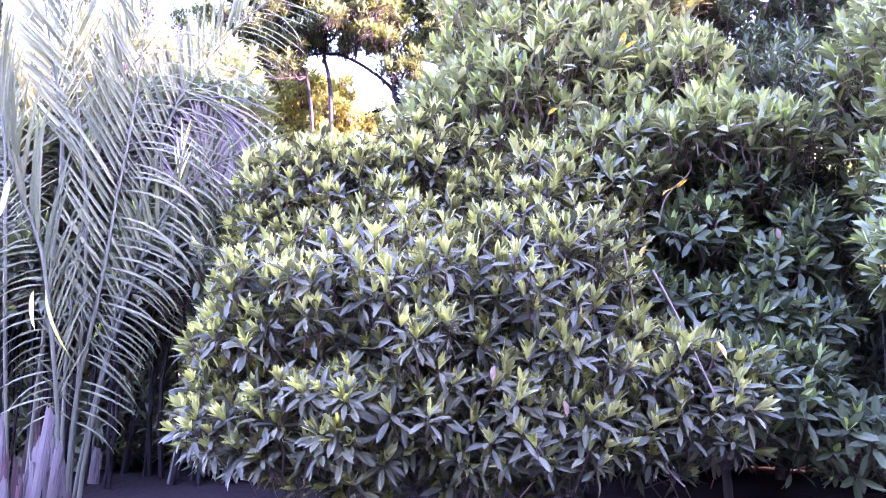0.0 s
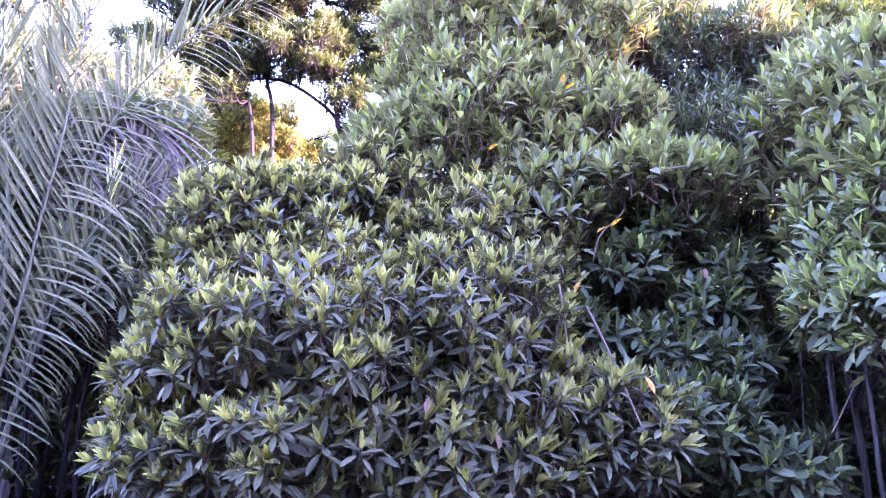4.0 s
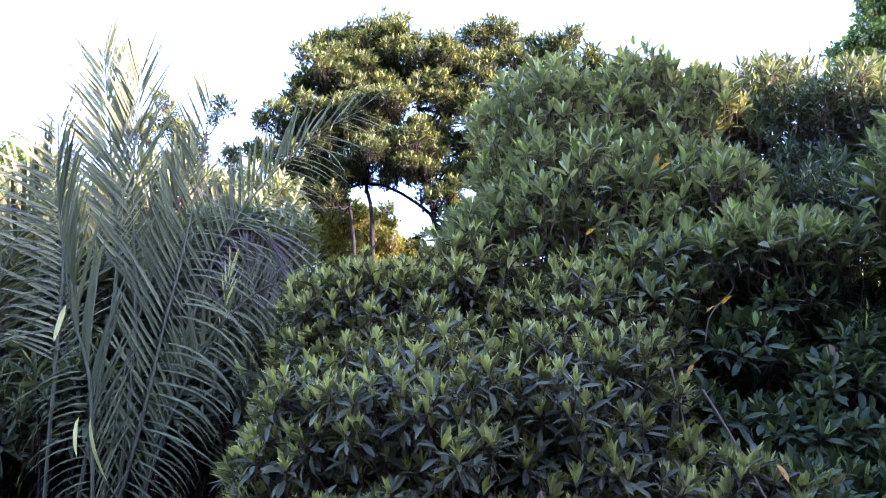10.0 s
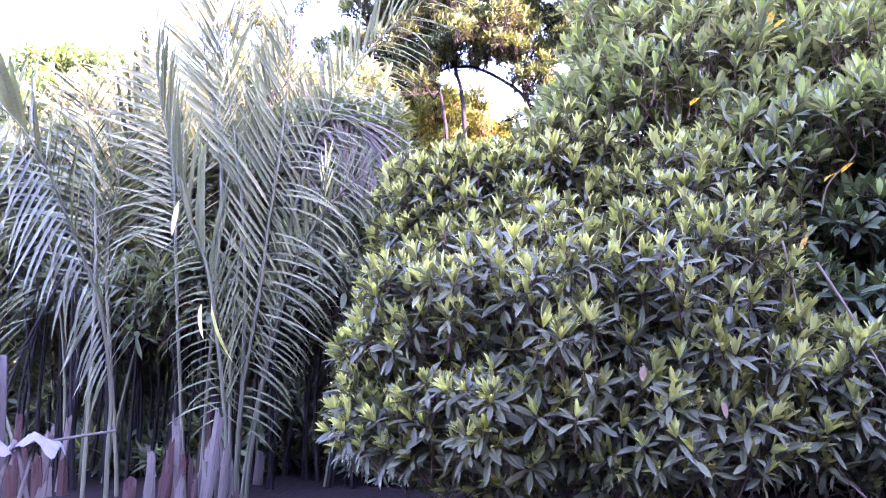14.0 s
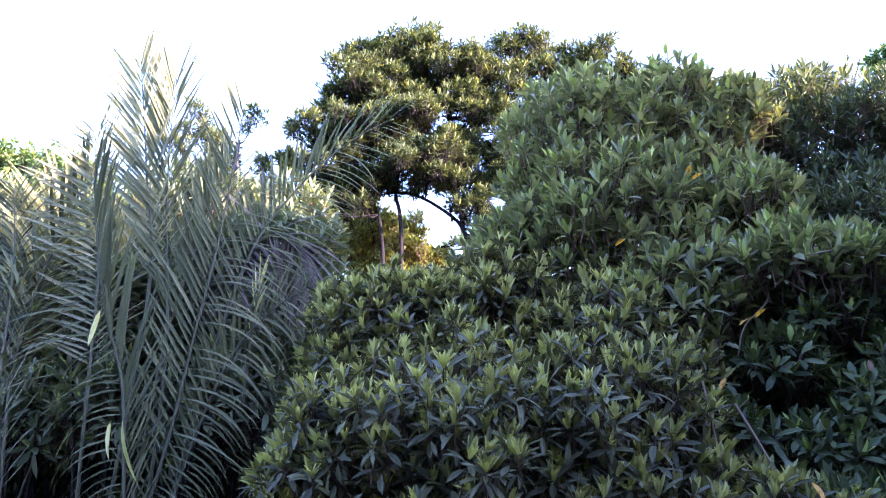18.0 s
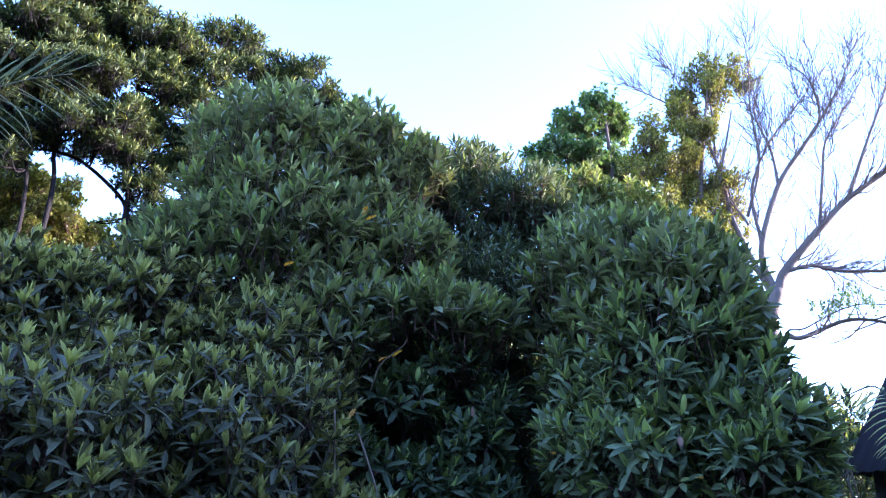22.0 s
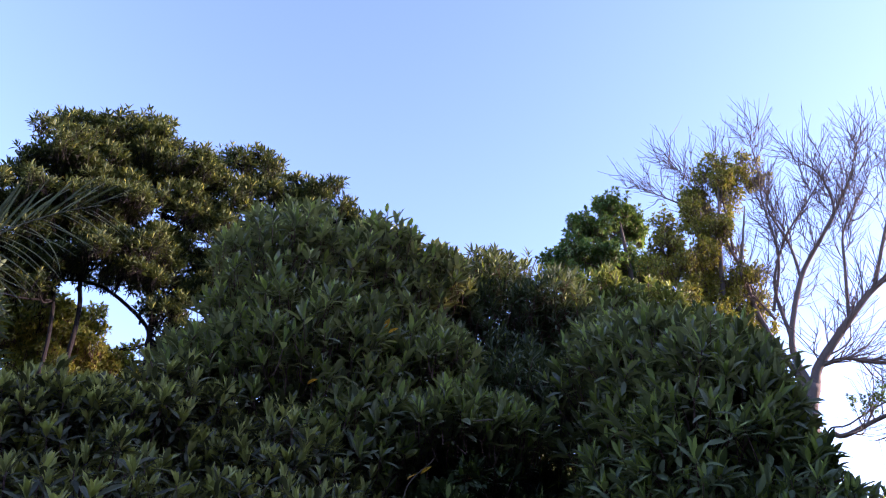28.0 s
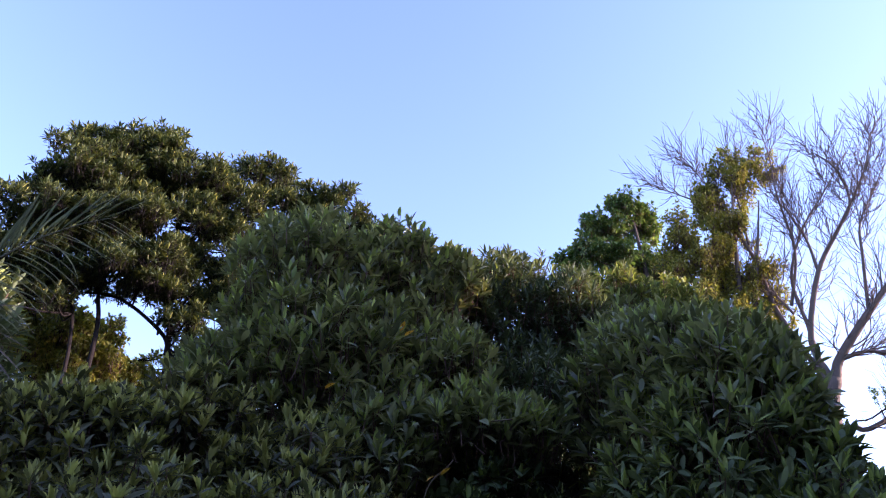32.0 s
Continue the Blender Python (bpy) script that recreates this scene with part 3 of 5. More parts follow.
# ---- trees behind ----
LAYERS = [(-2.66, 10.52, 8.62, 0.48, 0.45, 0.36), (-2.32, 10.87, 9.14, 0.60, 0.57, 0.35), (-1.82, 10.83, 9.40, 0.59, 0.50, 0.38), (-1.33, 10.58, 9.09, 0.43, 0.36, 0.29), (-2.78, 10.70, 8.32, 0.40, 0.36, 0.21), (-2.20, 10.67, 8.42, 0.80, 0.72, 0.30),
          (-0.73, 10.78, 8.84, 0.71, 0.61, 0.30), (0.29, 10.84, 9.26, 0.62, 0.53, 0.33), (1.22, 10.50, 8.84, 0.53, 0.45, 0.27), (1.94, 10.46, 8.47, 0.38, 0.32, 0.22), (-3.12, 10.87, 8.03, 0.39, 0.33, 0.20)]
LOWER_LAYERS = [(-3.29, 10.42, 7.47, 0.41, 0.35, 0.26), (-1.59, 10.77, 8.67, 0.64, 0.54, 0.28), (-0.18, 10.73, 8.64, 0.63, 0.54, 0.25), (-2.33, 10.48, 7.53, 0.81, 0.69, 0.23), (-1.57, 10.60, 7.51, 0.80, 0.68, 0.25), (-0.32, 10.57, 7.79, 0.40, 0.34, 0.20),
                (0.90, 10.68, 8.51, 0.49, 0.42, 0.21), (-2.72, 10.74, 6.77, 0.80, 0.68, 0.25), (-1.70, 10.40, 6.70, 0.70, 0.60, 0.20), (-1.08, 10.36, 6.97, 0.45, 0.38, 0.21), (-2.91, 10.77, 6.29, 0.59, 0.51, 0.21), (-3.32, 10.57, 6.76, 0.40, 0.34, 0.27), (-0.75, 10.73, 7.42, 0.40, 0.34, 0.20), (0.10, 10.8, 8.0, 0.8, 0.5, 0.35), (0.9, 10.8, 7.7, 0.8, 0.5, 0.5), (-0.35, 10.8, 7.15, 0.55, 0.5, 0.45), (0.4, 10.8, 7.0, 0.6, 0.5, 0.6), (-0.55, 10.7, 6.55, 0.35, 0.4, 0.35), (-1.25, 10.8, 6.6, 0.4, 0.4, 0.2), (-0.70, 10.8, 6.3, 0.28, 0.3, 0.25), (-0.45, 10.8, 5.85, 0.3, 0.3, 0.3), (-2.35, 10.8, 6.5, 0.5, 0.4, 0.2), (-0.26, 10.8, 6.75, 0.4, 0.4, 0.3), (-1.9, 10.8, 7.1, 1.1, 0.6, 0.3), (-1.5, 10.8, 8.1, 1.3, 0.6, 0.35), (-2.7, 10.8, 7.3, 0.7, 0.5, 0.4), (2.30, 10.46, 8.25, 0.42, 0.32, 0.22), (1.6, 10.6, 8.55, 0.45, 0.36, 0.24)]
LEAFY = [(8.25, 11.22, 10.50, 0.57, 0.48, 0.42), (7.85, 11.57, 9.98, 0.68, 0.58, 0.44), (8.91, 11.53, 10.26, 0.54, 0.46, 0.46), (7.06, 11.28, 9.07, 0.49, 0.42, 0.32), (7.97, 11.40, 9.14, 0.78, 0.66, 0.43), (6.88, 11.37, 8.54, 0.44, 0.38, 0.30), (8.76, 11.48, 9.15, 0.60, 0.51, 0.44),
         (6.69, 11.54, 8.94, 0.23, 0.19, 0.19), (9.09, 11.20, 8.84, 0.56, 0.47, 0.40), (7.5, 11.4, 8.1, 0.8, 0.6, 0.5), (8.5, 11.4, 8.0, 0.8, 0.6, 0.5)]
GOLDEN = [(10.07, 9.62, 10.79, 0.62, 0.52, 0.49), (10.75, 9.45, 11.15, 0.40, 0.34, 0.27), (9.82, 9.93, 10.26, 0.49, 0.41, 0.49), (8.63, 9.68, 9.06, 0.48, 0.41, 0.44), (8.59, 9.80, 8.31, 0.54, 0.46, 0.43), (9.80, 9.77, 9.27, 0.58, 0.50, 0.55), (10.00, 9.88, 8.45, 0.58, 0.49, 0.46),
          (10.23, 9.94, 7.89, 0.50, 0.42, 0.46), (9.02, 9.60, 7.45, 0.50, 0.42, 0.43), (8.35, 9.56, 7.32, 0.48, 0.41, 0.41), (8.40, 9.97, 8.94, 0.33, 0.28, 0.33), (10.71, 9.93, 8.12, 0.31, 0.27, 0.24), (8.8, 9.8, 6.8, 0.8, 0.6, 0.5), (9.4, 9.8, 8.1, 0.5, 0.45, 0.5), (9.55, 9.8, 7.3, 0.5, 0.45, 0.5), (9.1, 9.8, 8.9, 0.4, 0.4, 0.5), (9.35, 9.8, 9.8, 0.4, 0.4, 0.5)]
GOLD = [(-3.16, 12.5, 6.47, 0.45, 0.4, 0.4), (-2.66, 12.5, 6.62, 0.45, 0.4, 0.3), (-2.30, 12.5, 6.15, 0.45, 0.4, 0.35), (-2.90, 12.5, 5.9, 0.5, 0.4, 0.4), (-1.75, 12.5, 5.75, 0.5, 0.4, 0.3), (-1.2, 12.5, 5.5, 0.5, 0.4, 0.3), (-3.53, 12.5, 7.05, 0.4, 0.4, 0.35), (-2.73, 12.25, 6.20, 0.48, 0.38, 0.39), (-2.13, 12.67, 6.44, 0.51, 0.41, 0.39), (-2.46, 12.10, 5.59, 0.55, 0.44, 0.32), (-1.70, 12.43, 5.84, 0.59, 0.48, 0.29), (-0.95, 12.71, 6.07, 0.56, 0.45, 0.29), (-0.25, 12.34, 6.31, 0.37, 0.30, 0.32), (-3.13, 12.15, 6.76, 0.24, 0.19, 0.29), (-2.95, 11.6, 8.35, 0.45, 0.4, 0.3), (-3.38, 12.60, 6.39, 0.64, 0.57, 0.37), (-2.83, 13.54, 6.59, 0.79, 0.71, 0.45), (-1.73, 12.26, 5.97, 0.60, 0.54, 0.35), (-3.31, 13.43, 7.23, 0.57, 0.51, 0.34), (-2.6, 12.9, 5.4, 1.2, 0.7, 0.5), (-1.6, 12.8, 5.3, 0.9, 0.6, 0.5), (-0.6, 12.6, 5.0, 0.8, 0.6, 0.45)]
PALE = [(-5.15, 10.88, 8.01, 0.63, 0.57, 0.42), (-5.13, 11.76, 7.61, 0.54, 0.49, 0.49), (-5.07, 10.19, 6.85, 0.58, 0.52, 0.48), (-4.44, 12.03, 7.06, 0.64, 0.58, 0.64), (-3.69, 11.08, 7.25, 0.40, 0.36, 0.40)]
BEHIND = [(-8.08, 9.60, 6.43, 0.70, 0.55, 0.45), (-7.35, 9.60, 6.25, 0.70, 0.55, 0.45), (-8.87, 9.60, 6.41, 0.70, 0.55, 0.45), (-6.74, 9.60, 6.12, 0.70, 0.55, 0.45), (-7.86, 9.80, 6.33, 0.70, 0.55, 0.45), (-8.68, 9.80, 6.50, 0.70, 0.55, 0.45), (-7.2, 9.3, 5.5, 0.9, 0.7, 0.6), (-6.2, 10.1, 5.7, 0.9, 0.7, 0.6), (-5.1, 10.6, 5.6, 0.9, 0.7, 0.7), (-8.2, 8.8, 5.4, 0.9, 0.7, 0.7), (-9.0, 10.5, 5.2, 1.1, 0.8, 0.7), (-7.6, 11.0, 4.8, 1.1, 0.8, 0.8), (-6.2, 11.3, 5.0, 1.0, 0.8, 0.8), (-8.4, 10.6, 3.6, 1.2, 0.8, 0.9), (-6.8, 11.0, 3.4, 1.2, 0.8, 0.9), (-5.2, 11.4, 3.8, 1.1, 0.8, 0.9), (-3.8, 11.6, 3.6, 1.1, 0.8, 0.9), (-9.8, 10.0, 3.2, 1.0, 0.8, 1.0), (-2.6, 11.8, 3.6, 1.0, 0.7, 0.9)]


def back_tree(name, label, root, lobes, kind, seed, density, stems, bark, single=300, inner=10, subs=1):
    """A tree with its own stems (lists of points with radii) and a crown of separate lobes."""
    t = thing(name, label, "tree", root)
    rng = random.Random(seed)
    lobes = lobes if subs == 1 else [(cx + rx * rng.uniform(-.9, .9), cy + ry * rng.uniform(-.8, .8), cz - 0.10 + rz * rng.uniform(-1.0, .6), rx * rng.uniform(0.28, 0.50), ry * rng.uniform(0.32, 0.52), rz * rng.uniform(0.38, 0.62))
             for cx, cy, cz, rx, ry, rz in lobes for _ in range(subs)]
    for pts, a, b in stems:
        v, f = tube(bend(pts, 5), a, b, 8, 0.12, rng)
        attach("trunk" if a > 0.1 else "limb", mesh_of("stem", (np.array(v) - np.array(root)).tolist(), f, [bark], None, True), t)
    s = Soup()
    for k, l in enumerate(lobes):
        c = np.array(l[:3])
        if subs > 1 and k % 3:
            continue
        near = min((np.array(q) for pts, a, b in stems for q in bend(pts, 5)), key=lambda q: np.linalg.norm(q - c) + (1.5 if q[2] > c[2] else 0))
        mid = (near + c) / 2 + np.array((0, 0, -0.15))
        v, f = tube(bend([near, mid, c], 4), 0.018, 0.008, 6, 0.1, rng)
        s.add(v, f)
        for _ in range(3):
            w, z = rng.uniform(0, 6.28), rng.uniform(-0.5, 0.9)
            tip = c + np.array((l[3] * math.cos(w), l[4] * math.sin(w), l[5] * z)) * 0.9
            v, f = tube(bend([c * 0.6 + mid * 0.4, (c + tip) / 2, tip], 3), 0.012, 0.005, 5)
            s.add(v, f)
    attach("branch_work", s.mesh("branch_work", [bark], root), t)["kind"] = "stuff"
    foliage(t, kind, crown_points(lobes, density, seed, (0.25, 1.0) if subs == 1 else (0.5, 1.05), scale=(0.65, 1.0), back=0.9, ragged=0.22, keep=0.0, gaps=0.3), seed + 5, single)
    joined_foliage("inner_foliage", kind, crown_points(lobes, inner, seed + 9, (0.1, 0.7), inner=True, ragged=0.05), t, seed + 10)
    return t


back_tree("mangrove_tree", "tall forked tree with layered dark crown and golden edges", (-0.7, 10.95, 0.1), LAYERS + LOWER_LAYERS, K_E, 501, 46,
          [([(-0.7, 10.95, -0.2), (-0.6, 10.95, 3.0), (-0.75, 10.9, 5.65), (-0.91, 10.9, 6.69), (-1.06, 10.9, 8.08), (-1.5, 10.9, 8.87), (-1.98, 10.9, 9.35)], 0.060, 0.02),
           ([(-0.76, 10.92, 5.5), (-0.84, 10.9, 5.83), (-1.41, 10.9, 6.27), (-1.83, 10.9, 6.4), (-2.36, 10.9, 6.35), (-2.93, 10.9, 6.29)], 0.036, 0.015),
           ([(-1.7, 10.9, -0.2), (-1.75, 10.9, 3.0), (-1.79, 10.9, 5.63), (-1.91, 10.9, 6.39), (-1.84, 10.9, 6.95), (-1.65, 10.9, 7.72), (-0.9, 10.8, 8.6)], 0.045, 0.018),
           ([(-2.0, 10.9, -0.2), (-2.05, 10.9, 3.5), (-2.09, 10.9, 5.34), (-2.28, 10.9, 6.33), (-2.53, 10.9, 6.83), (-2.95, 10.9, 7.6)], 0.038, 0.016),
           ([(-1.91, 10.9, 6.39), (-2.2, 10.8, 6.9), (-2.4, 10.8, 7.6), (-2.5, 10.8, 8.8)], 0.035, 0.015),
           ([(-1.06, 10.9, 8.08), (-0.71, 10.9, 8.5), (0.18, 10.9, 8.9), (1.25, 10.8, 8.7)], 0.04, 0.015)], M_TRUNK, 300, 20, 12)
back_tree("broadleaf_tree", "leafy tree with small bright green leaves", (8.7, 11.2, 0.1), LEAFY, K_F, 601, 50,
          [([(8.7, 11.2, -0.2), (8.7, 11.2, 4.0), (8.6, 11.2, 7.0), (8.5, 11.2, 9.0), (8.4, 11.2, 10.2)], 0.13, 0.03),
           ([(8.65, 11.2, 5.5), (9.0, 11.0, 8.0), (9.2, 10.9, 9.2)], 0.06, 0.02)], M_BARK)
back_tree("broadleaf_tree", "slender tree with sparse golden sunlit leaves and pale stems", (9.5, 9.9, 0.1), GOLDEN, K_H, 651, 58,
          [([(9.5, 9.9, -0.2), (9.5, 9.9, 4.0), (9.55, 9.85, 7.0), (9.7, 9.7, 9.0), (9.9, 9.5, 10.8)], 0.10, 0.02),
           ([(9.5, 9.9, 6.0), (9.8, 9.5, 8.0), (10.1, 9.2, 9.8)], 0.05, 0.015), ([(9.5, 9.9, 6.3), (9.35, 9.95, 8.2), (9.5, 9.8, 10.0)], 0.04, 0.012)], M_DEADWOOD, 300, 4, 8)
back_tree("broadleaf_shrub", "shrub beyond the forked tree, sunlit gold put into its leaf colour", (-2.6, 12.9, 0.1), GOLD, K_H, 701, 62,
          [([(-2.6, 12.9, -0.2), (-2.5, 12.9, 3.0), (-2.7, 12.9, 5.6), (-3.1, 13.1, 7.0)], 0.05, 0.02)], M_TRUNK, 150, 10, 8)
back_tree("broadleaf_tree", "pale hazy green tree behind the palms", (-4.8, 11.2, 0.1), PALE, K_E, 801, 58,
          [([(-4.8, 11.2, -0.2), (-4.9, 11.2, 4.0), (-4.9, 11.1, 7.6)], 0.08, 0.03)], M_BARK, 150, 10, 4)
back_tree("broadleaf_shrub", "yellow-green thicket behind the palm stand", (-6.5, 11.0, 0.15), BEHIND, K_F, 851, 20,
          [([(-6.5, 11.0, -0.1), (-6.6, 11.0, 2.0), (-6.9, 11.0, 4.6)], 0.07, 0.03), ([(-4.4, 11.4, -0.1), (-4.4, 11.4, 2.0), (-4.0, 11.5, 3.6)], 0.06, 0.03), ([(-8.8, 10.4, -0.1), (-8.8, 10.4, 3.0), (-9.0, 10.4, 5.0)], 0.06, 0.03)], M_BARK, 60)


def dead_tree():
    root = (10.4, 9.3, 0.1)
    t = thing("dead_tree", "tall leafless grey tree with fine bare twigs", "tree", root)
    rng = random.Random(33)
    mains = [([(10.4, 9.3, -0.2), (10.35, 9.32, 3.0), (10.43, 9.25, 5.12), (10.58, 9.09, 5.92)], 0.16, 0.12),
             ([(10.55, 9.12, 5.6), (10.34, 9.4, 6.62), (10.16, 9.59, 7.55), (10.09, 9.66, 8.51), (9.93, 9.82, 9.32), (9.67, 10.08, 10.24), (9.23, 10.48, 11.03), (8.72, 10.91, 11.73)], 0.06, 0.008),
             ([(10.56, 9.11, 5.8), (10.47, 9.25, 6.72), (10.77, 8.9, 8.06), (11.13, 8.44, 8.88), (11.33, 8.18, 9.4), (11.29, 8.23, 10.56), (11.1, 8.49, 11.37)], 0.07, 0.008),
             ([(10.58, 9.09, 5.85), (10.69, 9.0, 6.23), (10.95, 8.68, 6.71), (11.19, 8.37, 7.12), (11.46, 8.0, 7.54), (12.0, 7.3, 8.1)], 0.10, 0.04),
             ([(10.48, 9.24, 6.6), (10.48, 9.24, 7.0), (10.45, 9.27, 8.05), (10.73, 8.95, 9.03), (11.1, 8.49, 9.82), (11.45, 8.0, 10.87)], 0.045, 0.008),
             ([(10.69, 9.0, 6.2), (10.77, 8.9, 6.27), (11.02, 8.59, 6.31), (11.25, 8.29, 6.15), (12.1, 7.0, 5.9)], 0.05, 0.02),
             ([(10.6, 9.0, 5.0), (10.76, 8.87, 4.95), (11.22, 8.28, 5.2), (11.6, 7.8, 5.1), (12.2, 7.1, 4.8)], 0.05, 0.02)]
    upper = [([(9.93, 9.82, 9.32), (9.79, 9.97, 10.37), (9.59, 10.16, 11.62), (9.36, 10.37, 12.51)], 0.028, 0.006),
             ([(10.04, 9.71, 9.0), (10.06, 9.7, 10.15), (10.06, 9.7, 11.19), (10.14, 9.61, 12.14)], 0.028, 0.006),
             ([(10.36, 9.37, 7.48), (10.58, 9.12, 8.62), (10.57, 9.14, 10.15), (10.62, 9.08, 11.72), (10.58, 9.12, 12.78)], 0.035, 0.006),
             ([(10.77, 8.9, 8.06), (10.74, 8.93, 8.86), (10.61, 9.09, 9.86), (10.7, 8.99, 10.99)], 0.035, 0.007),
             ([(11.13, 8.44, 8.88), (11.43, 8.04, 9.58), (11.63, 7.74, 10.44), (11.74, 7.57, 11.24)], 0.035, 0.007),
             ([(11.14, 8.43, 7.1), (11.25, 8.28, 8.1), (11.34, 8.16, 8.82), (11.58, 7.82, 9.46), (11.81, 7.47, 10.27)], 0.035, 0.007),
             ([(10.36, 9.37, 7.3), (10.17, 9.58, 7.85), (9.92, 9.84, 8.26)], 0.03, 0.01),
             ([(11.46, 8.0, 7.54), (11.7, 7.6, 8.6), (11.9, 7.3, 9.4), (12.1, 7.0, 10.6)], 0.04, 0.008)]
    fine = Soup()
    for pts, a, b in mains + upper:
        line = bend([(x, y, z if z < 9.6 else 9.6 + 0.7 * (z - 9.6)) for x, y, z in pts], 6)
        v, f = tube(line, a, b, 8, 0.1, rng)
        attach("trunk" if a > 0.14 else "branch", mesh_of("branch", (np.array(v) - np.array(root)).tolist(), f, [M_DEADWOOD], None, True), t)
        if a > 0.14:
            continue
        shoots = []
        for k in range(len(line) // 4, len(line)):
            d = line[min(k + 1, len(line) - 1)] - line[max(k - 1, 0)]
            d = d / (np.linalg.norm(d) + 1e-9)
            p = line[k]
            for _ in range(2):
                if rng.random() < 0.35:
                    continue
                way = d * 0.75 + np.array((rng.gauss(0, 0.5), rng.gauss(0, 0.4), 0.30 + rng.gauss(0, 0.3)))
                way /= np.linalg.norm(way)
                L = rng.uniform(0.4, 1.0) * (1.0 if p[2] < 9.3 else 0.65)
                ln = bend([p, p + way * L * 0.5 + np.array((rng.gauss(0, .06), rng.gauss(0, .06), -0.05)), p + way * L + np.array((rng.gauss(0, .1), rng.gauss(0, .1), 0.12))], 5)
                v, f = tube(ln, min(0.017, b * 1.2), 0.005, 4)
                fine.add(v, f)
                shoots.append((ln, way))
        for ln, way in shoots:
            for j in range(2, len(ln)):
                if rng.random() < 0.25:
                    continue
                w2 = way * 0.9 + np.array((rng.gauss(0, 0.5), rng.gauss(0, 0.5), rng.gauss(0.1, 0.3)))
                w2 /= np.linalg.norm(w2)
                l2 = rng.uniform(0.25, 0.75)
                q = bend([ln[j], ln[j] + w2 * l2 * 0.5 + np.array((0, 0, -0.02)), ln[j] + w2 * l2 + np.array((0, 0, 0.05))], 2)
                v, f = tube(q, 0.007, 0.0032, 3)
                fine.add(v, f)
                for _ in range(rng.randrange(2)):
                    w3 = w2 + np.array((rng.gauss(0, 0.5), rng.gauss(0, 0.5), rng.gauss(0.1, 0.3)))
                    w3 /= np.linalg.norm(w3)
                    a = q[rng.randrange(1, len(q))]
                    v, f = tube([a, a + w3 * rng.uniform(0.12, 0.3)], 0.004, 0.0025, 3)
                    fine.add(v, f)
    attach("bare_twig_work", fine.mesh("bare_twig_work", [M_DEADWOOD], root), t, "fine bare grey-brown twigs")["kind"] = "stuff"


dead_tree()


# ---- dense wood behind, and the far belt of trees ----
def thicket():
    rng = random.Random(77)
    lobes = []
    for x in np.arange(-8.5, 9.0, 1.1):
        for z in (0.9, 2.1, 3.2, 4.1, 4.9)[:5 if x < -2.6 else 3]:
            lobes.append((x + rng.uniform(-.3, .3), 9.0 + rng.uniform(-.5, .6) - 0.12 * max(x - 3, 0) ** 1.3 * 0, z + rng.uniform(-.2, .3), 0.85, 0.6, 0.7))
    for x in np.arange(2.4, 6.0, 0.8):
        for z in (0.45, 1.15, 1.9, 2.7):
            lobes.append((x + rng.uniform(-.2, .2), 7.7 - 0.1 * x + rng.uniform(-.3, .3), z + rng.uniform(-.15, .15), 0.6, 0.45, 0.45))
    for x in np.arange(-7.5, 2.0, 0.7):
        for z in (2.3, 2.9, 3.6, 4.2) if x < -2.2 else (0.5, 1.3, 2.1, 2.9):
            lobes.append((x + rng.uniform(-.2, .2), 7.9 + 0.25 * max(z - 2.5, 0) + rng.uniform(-.3, .3), z + rng.uniform(-.15, .15), 0.6, 0.45, 0.5))
    for x, y, z in ((5.3, 6.6, 0.5), (5.5, 6.4, 1.0), (5.9, 6.2, 0.6), (6.1, 6.0, 1.1), (6.4, 5.8, 0.5)):
        lobes.append((x, y, z, 0.5, 0.45, 0.35))
    for x in np.arange(6.0, 8.2, 0.7):
        for z in (0.4, 1.1, 1.8, 2.5):
            lobes.append((x + rng.uniform(-.2, .2), 7.5 - 0.25 * (x - 3.7) + rng.uniform(-.2, .2), z + rng.uniform(-.15, .15), 0.65, 0.45, 0.5))
    # last five lobes are unseen, added to block light from the prop roots
    for x, y, z in ((3.9, 6.7, 0.6), (4.4, 6.6, 1.2), (4.9, 6.4, 0.6), (4.6, 6.8, 1.7), (5.2, 6.3, 1.3), (3.6, 6.9, 1.3), (5.2, 4.6, 0.5), (5.7, 4.9, 0.8), (6.2, 5.2, 0.6), (5.5, 5.3, 0.9), (6.0, 4.6, 0.5)):
        lobes.append((x, y, z, 0.5, 0.45, 0.40))
    for x in np.arange(-8.0, 8.0, 0.8):
        lobes.append((x + rng.uniform(-.3, .3), 9.0 + rng.uniform(-.4, .4), 0.3, 0.6, 0.5, 0.4))
    for x in np.arange(-8.0, -1.0, 0.9):
        for z in (0.6, 1.4, 2.2):
            lobes.append((x + rng.uniform(-.3, .3), 10.4 + rng.uniform(-.3, .3), z + rng.uniform(-.2, .2), 0.75, 0.5, 0.6))
    # hidden canopy added to keep sky light off the ground behind the palms
    for x in np.arange(-9.0, 8.0, 1.3):
        for y in (8.6, 9.9, 11.2, 12.5):
            z = 3.5 if x < -1.5 else 2.6
            lobes.append((x + rng.uniform(-.3, .3), y + rng.uniform(-.3, .3), z + rng.uniform(-.25, .25), 1.0, 0.9, 0.4))
    t = thing("mangrove_thicket", "dark dense mangrove thicket behind the front row, with hidden foliage added for shade", "thicket", (0, 9, 0.1), kind="stuff")
    places = crown_points(lobes, 20, 5, (0.6, 1.05), back=0.4, scale=(1.0, 1.5))
    joined_foliage("foliage", K_C, places, t, 6)
    core = [l for l in lobes if l[1] > 7.2]
    joined_foliage("inner_foliage", K_C, crown_points(core, 20, 8, (0.1, 0.75), inner=True, scale=(1.8, 2.6)), t, 9)
    s = Soup()
